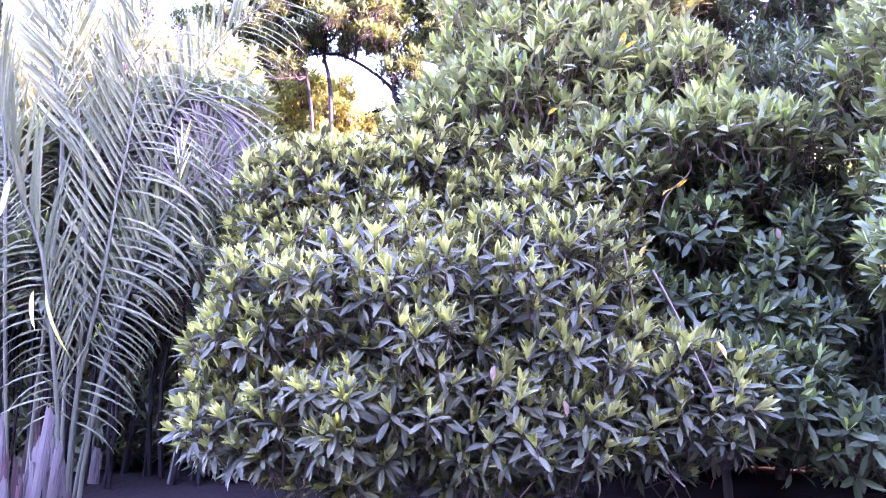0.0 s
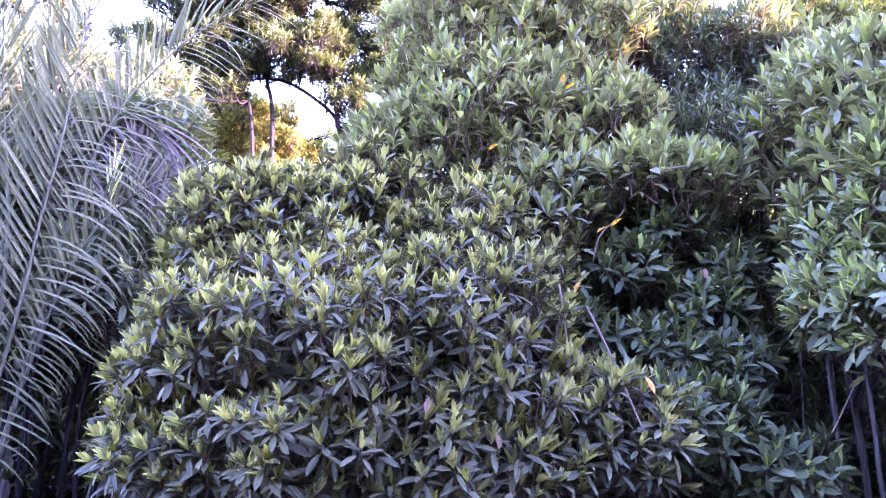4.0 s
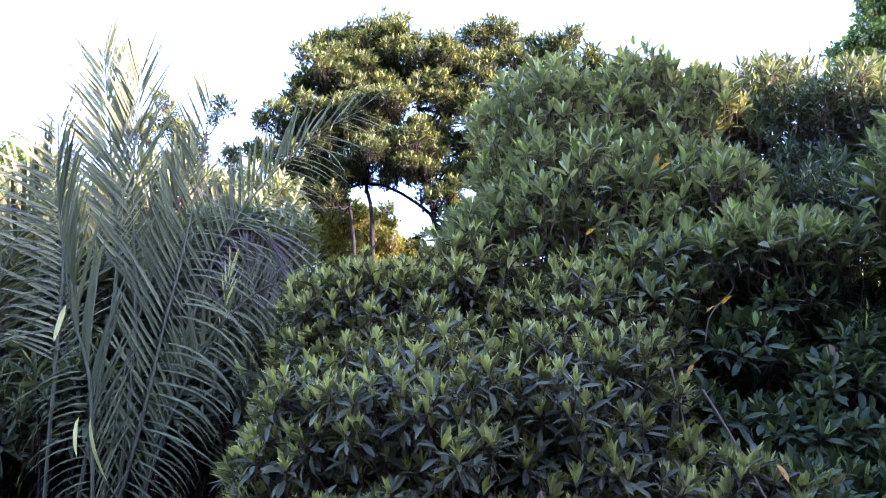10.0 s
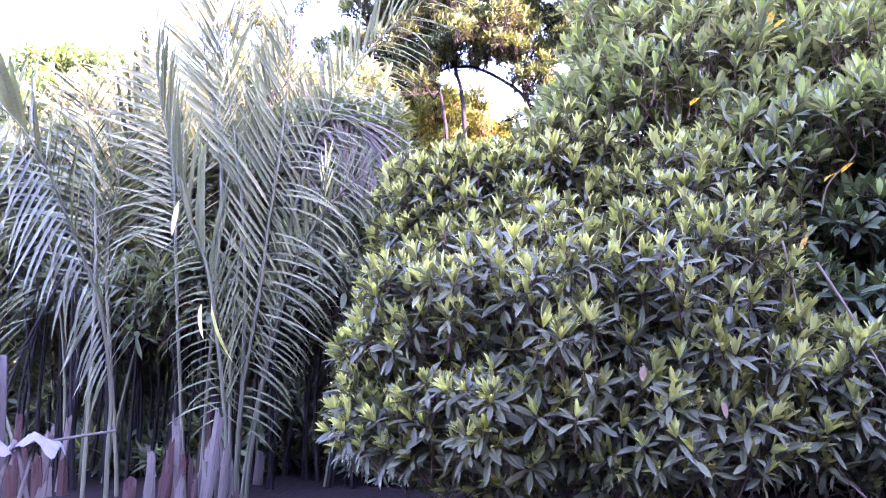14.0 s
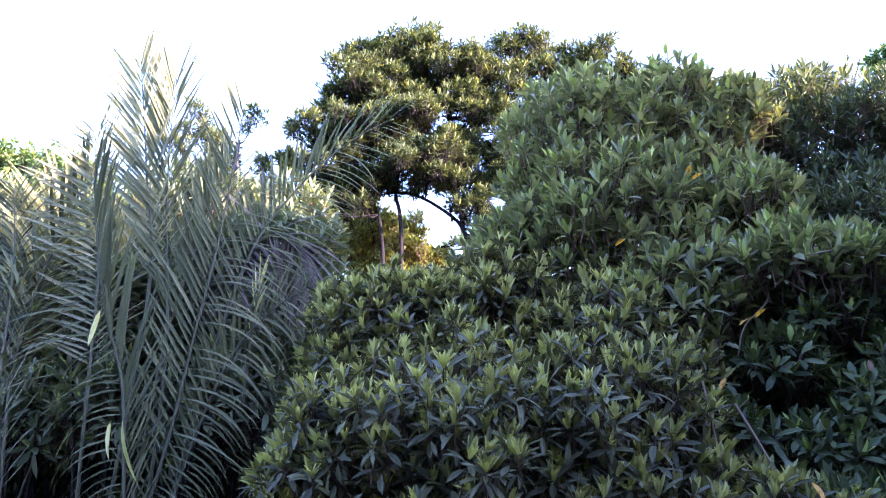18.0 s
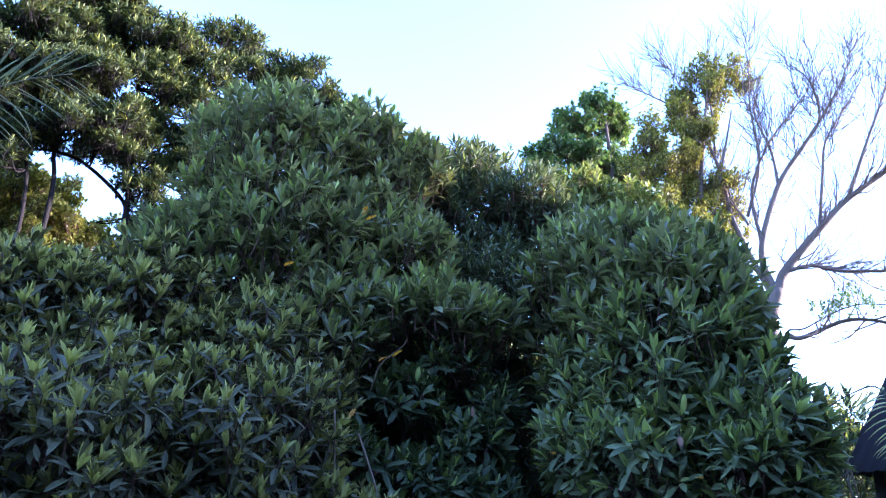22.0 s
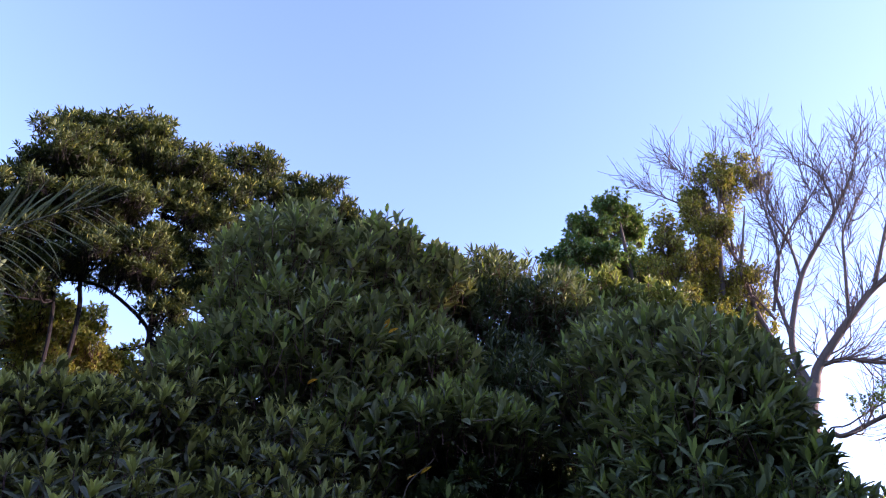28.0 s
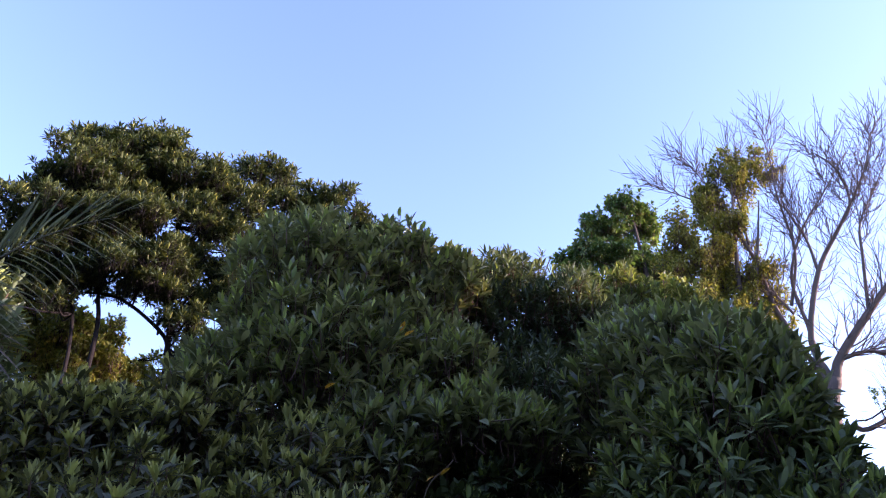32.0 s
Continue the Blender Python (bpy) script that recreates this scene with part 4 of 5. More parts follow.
    for k in range(130):
        x, y = (rng.uniform(-8.5, 9), rng.uniform(7.6, 9.6)) if k < 60 else (rng.uniform(-7.0, -1.6), rng.uniform(7.2, 8.6))
        v, f = tube(bend([(x, y, -0.2), (x + rng.uniform(-.2, .2), y, 1.2), (x + rng.uniform(-.5, .5), y + .1, 2.8)], 3), rng.uniform(0.015, 0.04), 0.012, 5)
        s.add(v, f)
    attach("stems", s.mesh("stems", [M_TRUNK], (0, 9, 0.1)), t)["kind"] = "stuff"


thicket()


def far_belt():
    rng = random.Random(78)
    lobes = []
    for a in np.arange(-180, 180, 6.0):
        # past 112 degrees: unseen nearer, taller trees added to cut low sky light
        near = abs(a) > 112
        d = rng.uniform(30, 36) if not near else rng.uniform(12, 14)
        h = rng.uniform(2.5, 5.0) if not near else rng.uniform(7.5, 9.5)
        x, y = d * math.sin(radians(a)), d * math.cos(radians(a))
        for k in range(6 if near else 3):
            lobes.append((x + rng.uniform(-1.5, 1.5), y + rng.uniform(-1.5, 1.5), h * (0.08 + 0.17 * k) if near else h * (0.35 + 0.3 * k), 2.2, 2.0, 1.7))
    t = thing("far_woods", "distant belt of green and yellowish trees, with unseen shading trees added behind", "woods", (0, 0, 0), kind="stuff")
    joined_foliage("foliage", K_F, crown_points(lobes, 2.2, 15, (0.7, 1.05), back=1.0, scale=(3.0, 5.0)), t, 16)


far_belt()


# ---- nipa palms ----
def leaflet_mesh(curl, fold=0.5, width=0.050, segs=6):
    v, f = leaf_blade(1.0, width, curl, fold, segs, 0.35)
    return v, f


LEAFLETS = [leaflet_mesh(c, fo, w) for c, fo, w in ((0.10, 0.35, 0.050), (0.35, 0.35, 0.050), (0.75, 0.35, 0.048), (1.30, 0.35, 0.048))]
LEAFLET_MESH = [mesh_of("leaflet", v.tolist(), f, [M_PALM]) for v, f in LEAFLETS]


def along(line, s):
    seg = np.linalg.norm(np.diff(line, axis=0), axis=1)
    acc = np.concatenate([[0], np.cumsum(seg)])
    d = s * acc[-1]
    k = min(int(np.searchsorted(acc, d, "right")) - 1, len(seg) - 1)
    u = (d - acc[k]) / seg[k]
    t = line[min(k + 2, len(line) - 1)] - line[max(k - 1, 0)]
    return line[k] + (line[k + 1] - line[k]) * u, t / np.linalg.norm(t)


# how the two rows of leaflets hang: degrees from the rachis, curl, sag
STRAIGHT, SPREAD, ARCH, HANG, DROOP = (42, 0, 0.05), (50, 1, 0.10), (62, 2, 0.12), (66, 3, 0.25), (74, 2, 0.75)
DOWN = (70, 1, 1.9)


def frond(parent, pts, pairs, length, seed, one=SPREAD, other=SPREAD, start=0.22, split=True, mat=None, r0=0.022, label="", wide=1.0):
    """A feather frond: rachis with two rows of long folded leaflets; one hangs on its west side, the other on its east side."""
    rng = random.Random(seed)
    line = bend(pts, 7)
    origin = np.array(parent.location)
    v, f = tube(line - origin, r0, 0.005, 6, 0.05, rng)
    body = attach("frond", mesh_of("frond", v, f, [M_RACHIS], None, True), parent, label)
    s = Soup()
    for k in range(pairs):
        for side, (lean, curl, sag) in ((1, one), (-1, other)):
            u = start + (1 - start) * (k + rng.uniform(-0.22, 0.22)) / pairs
            if rng.random() < 0.05:
                continue
            p, T = along(line, min(max(u, 0.02), 0.995))
            lat = np.cross(T, (0.0, 1.0, 0.0))
            lat -= T * (lat @ T)
            lat /= np.linalg.norm(lat)
            q = (u - start) / (1 - start)
            ang = radians((lean + rng.uniform(-5, 5)) * (1.18 - 0.62 * q))
            way = T * math.cos(ang) + side * lat * math.sin(ang) + np.array((rng.gauss(0, .03), -0.10 + rng.gauss(0, .06), -sag))
            way /= np.linalg.norm(way)
            L = length * (0.40 + 0.66 * math.sin(math.pi * min(0.12 + 0.74 * q, 1.0))) * rng.uniform(0.86, 1.08)
            up = np.array((0.0, -0.62, 0.78))
            up = up - way * (up @ way)
            up /= np.linalg.norm(up) + 1e-9
            y = np.cross(up, way) * wide
            m = Matrix(((way[0] * L, y[0] * L, up[0] * L, p[0]), (way[1] * L, y[1] * L, up[1] * L, p[1]), (way[2] * L, y[2] * L, up[2] * L, p[2]), (0, 0, 0, 1)))
            n = min(max(curl + rng.choice((-1, 0, 0, 0, 0, 1)) - (1 if q > 0.8 and curl > 1 else 0), 0), 3)
            if split:
                attach("leaflet", LEAFLET_MESH[n], body, "", Matrix.Translation(-Vector(origin)) @ m)
            else:
                a = np.array(m)
                s.add(LEAFLETS[n][0] @ a[:3, :3].T + a[:3, 3] - origin, LEAFLETS[n][1])
    if not split:
        attach("leaflet_comb", s.mesh("leaflet_comb", [mat or M_PALM]), body)["kind"] = "stuff"
    return body


def stalk(parent, x, y, h, r, lean, rng):
    """A cut, split leaf base: flattened, tapered, with a slanting jagged top."""
    o = np.array(parent.location)
    z0 = ground_height(x, y) - 0.15
    n, rings = 9, 5
    verts, faces = [], []
    for k in range(rings):
        t = k / (rings - 1)
        for s in range(n):
            w = 2 * math.pi * s / n
            rr = r * (1.25 - 0.35 * t) * (1 + rng.uniform(-.22, .22))
            top = (rng.uniform(-.07, .05) + 0.9 * r * math.cos(w + lean[2])) if k == rings - 1 else 0
            verts.append((x + lean[0] * t * h + rr * math.cos(w) - o[0], y + lean[1] * t * h + rr * 0.6 * math.sin(w) - o[1], z0 + (h + 0.15) * t + top - o[2]))
    for k in range(rings - 1):
        for s in range(n):
            q = (s + 1) % n
            faces.append((k * n + s, k * n + q, (k + 1) * n + q, (k + 1) * n + s))
    verts.append((x + lean[0] * h - o[0], y + lean[1] * h - o[1], z0 + h - 0.10 - o[2]))
    for s in range(n):
        faces.append(((rings - 1) * n + s, (rings - 1) * n + (s + 1) % n, len(verts) - 1))
    attach("cut_stalk", mesh_of("cut_stalk", verts, faces, [M_STUMP if rng.random() < 0.6 else M_STUMP_RED]), parent, "weathered split stalk base")


def palm(label, at, fronds, stalks, seed):
    t = thing("nipa_palm", label, "palm", at, "nipa palms on the bank")
    rng = random.Random(seed)
    for k, (pts, pairs, length, one, other, start, split, *extra) in enumerate(fronds):
        wide, mat = (extra + [1.0, None][len(extra):])
        frond(t, pts, pairs, length, seed * 50 + k, one, other, start, split, mat, wide=wide)
    for k in range(stalks):
        stalk(t, at[0] + rng.uniform(-.55, .45), at[1] + rng.uniform(-1.05, -.35), rng.choice((0.25, 0.4, 0.5, 0.6, 0.78)) + rng.uniform(-.08, .08), rng.uniform(0.026, 0.056), (rng.uniform(-.14, .14), rng.uniform(-.08, .08), rng.uniform(0, 6)), rng)
    return t


P1_FRONT = [
    ([(-3.30, 6.48, 0.0), (-3.28, 6.45, 0.56), (-3.23, 6.4, 1.16), (-3.13, 6.35, 1.63), (-3.02, 6.3, 2.23), (-2.94, 6.25, 2.77), (-2.84, 6.2, 3.32), (-2.76, 6.15, 3.93), (-2.70, 6.1, 4.49), (-2.65, 6.05, 5.13)], 50, 0.84, STRAIGHT, HANG, 0.17, True, 0.85),
    ([(-3.30, 6.52, 0.0), (-3.29, 6.5, 0.56), (-3.24, 6.42, 1.7), (-3.27, 6.4, 2.71), (-3.36, 6.38, 3.42), (-3.47, 6.35, 4.15), (-3.52, 6.3, 4.89), (-3.54, 6.25, 5.65)], 34, 0.85, (30, 0, 0.0), (30, 0, 0.0), 0.56, True),
    ([(-3.38, 6.44, 0.0), (-3.36, 6.4, 0.59), (-3.37, 6.3, 1.17), (-3.46, 6.15, 2.14), (-3.57, 6.1, 2.56), (-3.68, 6.05, 2.83), (-3.79, 5.95, 3.33), (-3.88, 5.85, 3.82), (-3.92, 5.75, 4.25)], 46, 1.0, HANG, (24, 0, 0.0), 0.22, True),
    ([(-3.42, 6.83, 0.0), (-3.34, 6.8, 0.59), (-3.16, 6.75, 1.47), (-2.99, 6.7, 2.37), (-2.79, 6.65, 3.23), (-2.56, 6.6, 3.89), (-2.26, 6.6, 4.36), (-1.90, 6.6, 4.78), (-1.53, 6.6, 5.07), (-1.20, 6.6, 5.24)], 50, 0.72, STRAIGHT, ARCH, 0.44, True),
    ([(-3.32, 6.73, 0.0), (-3.26, 6.7, 0.6), (-3.11, 6.65, 1.36), (-2.93, 6.6, 2.01), (-2.67, 6.5, 2.61), (-2.36, 6.45, 3.0), (-2.06, 6.4, 3.21), (-1.83, 6.4, 3.26)], 36, 0.62, STRAIGHT, HANG, 0.36, True),
    ([(-3.95, 6.72, 0.0), (-3.99, 6.7, 0.61), (-4.08, 6.65, 1.74), (-4.16, 6.6, 2.93), (-4.21, 6.55, 3.61), (-4.32, 6.5, 4.18), (-4.38, 6.45, 4.62), (-4.45, 6.4, 5.14)], 38, 0.95, SPREAD, STRAIGHT, 0.50, False, 1.3, M_PALM_LIT_PALE),
    ([(-3.75, 6.62, 0.0), (-3.65, 6.55, 1.7), (-3.56, 6.45, 3.0), (-3.58, 6.38, 3.76), (-3.70, 6.35, 4.31), (-3.82, 6.35, 4.9), (-3.94, 6.35, 5.45), (-4.05, 6.35, 5.96)], 34, 0.85, (34, 0, 0.0), (30, 0, 0.0), 0.58, False, 1.4, M_PALM_LIT_PALE),
    ([(-3.70, 7.15, 0.0), (-3.80, 7.25, 1.6), (-3.75, 7.30, 3.0), (-3.45, 7.2, 4.3), (-3.2, 7.1, 5.1)], 30, 0.9, (32, 0, 0.0), (32, 0, 0.0), 0.62, False)]
P1 = palm("large nipa palm with grey-green feather fronds and cut stalks", (-3.45, 6.75, 0.1), P1_FRONT, 24, 3)
frond(P1, [(-3.1, 6.95, 2.6), (-2.75, 6.95, 3.9), (-2.35, 6.95, 4.0), (-2.05, 6.95, 3.4)], 34, 0.85, 990, DROOP, DROOP, 0.3, False, leaf_mat("dead_palm_leaflet", (0.05, 0.035, 0.03), (0.10, 0.075, 0.06), (0.17, 0.13, 0.10), 0.7, 0.1), 0.016, "dark brown dead frond hanging down")
P2 = palm("nipa palm with long arching fronds and hanging leaflets", (-4.75, 6.1, 0.1), [
    ([(-4.40, 6.14, 0.0), (-4.39, 6.1, 0.61), (-4.33, 6.0, 1.18), (-4.33, 5.8, 1.86), (-4.39, 5.65, 2.26), (-4.50, 5.4, 2.8), (-4.57, 5.2, 3.17), (-4.76, 5.0, 3.54), (-5.07, 4.8, 3.79), (-5.36, 4.6, 3.92)], 44, 0.80, DOWN, (34, 0, 0.0), 0.30, True, 1.9),
    ([(-5.80, 6.64, 0.0), (-5.84, 6.6, 0.62), (-6.0, 6.5, 1.2), (-6.02, 6.3, 2.02), (-6.12, 6.1, 2.65), (-6.39, 5.9, 3.18), (-6.71, 5.7, 3.45)], 40, 0.8, DOWN, STRAIGHT, 0.36, False),
    ([(-4.78, 6.84, 0.0), (-4.81, 6.8, 0.6), (-4.95, 6.75, 1.78), (-5.0, 6.7, 2.51), (-4.88, 6.6, 3.36), (-4.65, 6.55, 4.1), (-4.49, 6.5, 4.73)], 32, 0.85, (34, 1, 0.05), (34, 1, 0.05), 0.5, False),
    ([(-4.85, 6.40, 0.0), (-4.95, 6.50, 1.8), (-5.15, 6.60, 3.4), (-5.40, 6.6, 4.6)], 36, 1.0, SPREAD, SPREAD, 0.5, False)], 13, 5)
P3 = palm("nipa palm deeper in the stand, sunlit gold put into two fronds", (-5.9, 7.7, 0.15), [
    ([(-5.9, 7.7, 0.0), (-5.85, 7.7, 2.0), (-5.7, 7.7, 3.6), (-5.45, 7.6, 4.7), (-5.1, 7.5, 5.2)], 42, 1.1, SPREAD, SPREAD, 0.45, False, 1.0, M_PALM_LIT_GOLD),
    ([(-6.0, 7.6, 0.0), (-6.2, 7.6, 1.8), (-6.6, 7.5, 3.5), (-7.2, 7.3, 4.9)], 42, 1.1, ARCH, SPREAD, 0.45, False),
    ([(-5.7, 7.8, 0.0), (-5.4, 7.9, 1.8), (-5.0, 7.9, 3.4), (-4.5, 7.8, 4.7)], 42, 1.0, SPREAD, ARCH, 0.45, False, 1.0, M_PALM_LIT_GOLD),
    ([(-6.3, 7.9, 0.0), (-6.5, 8.0, 2.2), (-6.6, 8.0, 3.8), (-6.5, 7.9, 5.0)], 42, 1.1, SPREAD, SPREAD, 0.45, False),
    ([(-6.5, 7.5, 0.0), (-6.9, 7.3, 1.4), (-7.4, 7.1, 2.6), (-8.0, 6.9, 3.2)], 40, 1.1, DROOP, SPREAD, 0.45, False)], 8, 7)

P4 = palm("nipa palm crowded behind the front palms", (-3.9, 8.1, 0.15), [
    ([(-3.9, 8.1, 0.0), (-3.8, 8.1, 1.6), (-3.6, 8.1, 3.2), (-3.2, 8.0, 4.6)], 42, 1.1, SPREAD, ARCH, 0.45, False),
    ([(-4.1, 8.1, 0.0), (-4.3, 8.1, 1.6), (-4.6, 8.1, 3.2), (-5.0, 8.0, 4.5)], 42, 1.1, ARCH, SPREAD, 0.45, False),
    ([(-2.9, 7.7, 0.0), (-2.7, 7.7, 1.1), (-2.4, 7.6, 2.2), (-2.0, 7.4, 3.0)], 38, 0.9, SPREAD, ARCH, 0.45, False)], 6, 9)

for m, sc in ((((-3.69, 5.90, 2.95), (-0.12, -0.1, -1)), 0.40), (((-3.45, 5.98, 1.98), (-0.04, -0.1, -1)), 0.36), (((-3.35, 5.98, 1.98), (0.22, -0.1, -1)), 0.58)):
    p, way = Vector(m[0]), Vector(m[1]).normalized()
    v, f = leaf_blade(sc, 0.05, 0.5, 0.5, 6, 0.4)
    a = way.to_track_quat("X", "Y").to_matrix().to_4x4()
    attach("dry_leaflet", mesh_of("dry_leaflet", v.tolist(), f, [M_PALM_Y]), P1, "dry pale yellow hanging leaflet", Matrix.Translation(p - P1.location) @ a)
frond(P1, [(-2.52, 6.55, 2.2), (-2.48, 6.5, 3.0), (-2.45, 6.5, 3.5)], 8, 0.36, 999, (14, 0, 0.0), (14, 0, 0.0), 0.5, False, M_PALM_Y, 0.02, "young yellow-green unopened frond")

# ---- prop roots, hanging roots and coloured leaves ----
rng = random.Random(61)
for x, y, r, dx, dy in ((3.00, 4.55, 0.017, 0.03, 0.1), (3.16, 4.36, 0.019, 0.02, 0.15), (3.30, 4.25, 0.018, 0.12, 0.2), (3.08, 4.70, 0.006, 0.10, 0.1), (3.45, 4.45, 0.007, -0.1, 0.1), (3.60, 4.30, 0.006, 0.05, 0.2),
                        (3.22, 4.62, 0.006, -0.12, 0.0), (2.86, 4.78, 0.007, 0.15, 0.1), (3.75, 4.50, 0.007, -0.15, 0.1), (3.90, 4.25, 0.008, -0.1, 0.2), (3.52, 4.75, 0.007, -.1, 0.05)):
    pts = [(x, y, -0.45), (x + rng.uniform(-.02, .02), y, 0.05), (x + dx * 0.15 + rng.uniform(-.035, .035), y + dy * 0.2, 0.5), (x + dx * 0.3 + rng.uniform(-.03, .03), y + dy * 0.4, 0.85), (x + dx * 0.5, y + dy * 0.6, 1.15), (x + dx, y + dy, 2.0)]
    v, f = tube(bend(pts, 6), r * 0.95, r * 0.75, 7, 0.2, rng)
    attach("prop_root", mesh_of("prop_root", (np.array(v) - np.array(right.location)).tolist(), f, [M_ROOT], None, True), right, "grey-brown prop root standing in the mud")
for a, b, r in (((3.18, 3.98, 1.65), (3.38, 3.78, 0.95), 0.007), ((3.22, 3.98, 1.55), (3.46, 3.82, 1.10), 0.006), ((3.52, 3.85, 1.55), (3.78, 3.66, 0.75), 0.006), ((3.42, 3.9, 1.6), (3.44, 3.85, 0.75), 0.006),
                ((3.10, 4.1, 1.6), (3.13, 4.05, 0.95), 0.006), ((2.75, 4.25, 1.1), (3.0, 4.3, 1.45), 0.005), ((3.32, 4.05, 1.2), (3.44, 3.95, 0.62), 0.006), ((3.6, 3.8, 1.5), (3.58, 3.76, 0.95), 0.005), ((3.28, 4.0, 1.6), (3.24, 3.95, 1.0), 0.005)):
    mid = (np.array(a) + np.array(b)) / 2 + np.array((rng.uniform(-.03, .03), 0, -0.02))
    v, f = tube(bend([a, mid, b], 4), r, r * 0.5, 5)
    attach("aerial_root", mesh_of("aerial_root", (np.array(v) - np.array(right.location)).tolist(), f, [M_STICK], None, True), right, "thin pale hanging aerial root")
for pts, r in (([(1.16, 4.50, 2.02), (1.155, 4.45, 1.95), (1.15, 4.35, 1.75), (1.14, 4.22, 1.40)], 0.008), ([(1.37, 4.62, 1.90), (1.38, 4.55, 1.83), (1.40, 4.25, 1.55), (1.46, 3.93, 1.12)], 0.009), ([(1.95, 5.4, 2.9), (1.86, 5.2, 2.72), (1.66, 5.15, 2.52), (1.58, 5.12, 2.3)], 0.008), ([(2.5, 5.3, 3.1), (2.3, 4.95, 3.02), (2.05, 4.85, 2.95)], 0.009)):
    v, f = tube(bend(pts, 6), r, r * 0.6, 6, 0.1, rng)
    attach("aerial_root", mesh_of("aerial_root", (np.array(v) - np.array(tall.location)).tolist(), f, [M_STICK], None, True), tall, "pinkish-brown hanging aerial root")


def lone_leaf(owner, at, way, mat, label, length=0.115, width=0.045):
    v, f = leaf_blade(length, width, 0.3, 0.3, 5, 0.5)
    a = Vector(way).to_track_quat("X", "Z").to_matrix().to_4x4()
    attach("leaf", mesh_of("leaf", v.tolist(), f, [mat]), owner, label, Matrix.Translation(Vector(at) - owner.location) @ a)


for owner, at, way in ((tall, (1.64, 4.92, 2.53), (-0.8, -0.3, -0.35)), (tall, (1.67, 4.93, 2.53), (0.3, -0.6, 0.4)), (tall, (1.42, 4.92, 2.12), (-0.4, -0.4, -0.5)), (tall, (0.84, 5.35, 3.24), (0.4, -0.6, 0.3)),
                       (tall, (1.50, 5.55, 3.92), (0.1, -0.5, 0.6)), (tall, (1.52, 5.5, 3.86), (0.4, -0.5, 0.3)), (right, (2.60, 4.15, 1.84), (-0.5, -0.5, 0.1)), (right, (3.05, 3.72, 1.76), (-0.5, -0.4, 0.1)), (right, (3.30, 3.55, 1.70), (-0.5, -0.3, 0.1)),
                       (bush, (1.52, 4.02, 1.42), (0.2, -0.4, -0.5))):
    lone_leaf(owner, at, way, M_ORANGE, "yellow-orange dying leaf")
for owner, at, way in ((bush, (0.27, 3.78, 1.30), (-0.2, -0.3, -0.8)), (bush, (0.62, 3.78, 1.12), (0.2, -0.3, -0.8)), (right, (3.15, 3.55, 1.95), (-0.3, -0.4, -0.6)), (tall, (2.36, 4.95, 2.24), (0.0, -0.3, -0.9))):
    lone_leaf(owner, at, way, M_DRYLEAF, "dry brown curled leaf", 0.09, 0.04)

# slim young shoots that stand above the tall mangrove
for x, y, z0, h in ((1.64, 6.30, 4.60, 1.11), (1.89, 6.20, 4.55, 0.98), (1.60, 6.31, 4.61, 0.77), (2.20, 6.30, 4.45, 0.80), (1.76, 6.15, 4.45, 0.85), (2.05, 6.15, 4.35, 0.75), (1.45, 6.2, 4.7, 0.75)):
    s = Soup()
    v, f = tube(bend([(x, y + .1, z0), (x - .02, y, z0 + h * 0.5), (x + .02, y, z0 + h)], 4), 0.010, 0.004, 5)
    s.add(v, f, 2)
    for k in range(16):
        v, f = leaf_blade(rng.uniform(.10, .15), 0.05, 0.3, 0.4, 4, 0.5)
        m = np.array(Matrix.Translation((x, y, z0 + h * (0.25 + 0.048 * k))) @ pose(0, 0, 0, 0, 0, 137.5 * k) @ pose(0, 0, 0, 0, -rng.uniform(25, 65), 0))
        s.add(v @ m[:3, :3].T + m[:3, 3], f, 0 if k < 13 else 1)
    attach("leafy_shoot", s.mesh("leafy_shoot", K_B.mats, tall.location), tall, "slim upright young shoot")

# ---- debris on the bank ----
sheet = thing("bleached_sheet", "bleached white palm sheath lying over sticks on the mud", "debris", (-3.83, 4.35, -0.35))
bm = bmesh.new()
for k, (ox, oy, oz, w, d, tw) in enumerate(((-0.17, -0.1, 1.30, 0.40, 0.24, 0.3), (0.12, 0.05, 1.31, 0.42, 0.22, -0.2))):
    grid = []
    for j in range(6):
        row = []
        for i in range(11):
            u, q = i / 10 - 0.5, j / 5 - 0.5
            wide = d * (1 - 1.6 * u * u)
            row.append(bm.verts.new((ox + w * u, oy + wide * q + tw * 0.25 * u, oz - 0.05 - 0.34 * u * u - 0.16 * q * q + 0.022 * math.sin(9 * u + 5 * q + 2 * k) + 0.016 * math.sin(17 * u - 8 * q))))
        grid.append(row)
    for j in range(5):
        for i in range(10):
            bm.faces.new((grid[j][i], grid[j][i + 1], grid[j + 1][i + 1], grid[j + 1][i]))
bmesh.ops.solidify(bm, geom=bm.faces[:], thickness=0.012)
M_WHITE = solid_mat("bleached_sheath", (0.10, 0.088, 0.085), (0.30, 0.275, 0.265), 0.8, 12, 60, 0.8, 0.01)
part("sheath", bm, M_WHITE, sheet)
rng = random.Random(44)
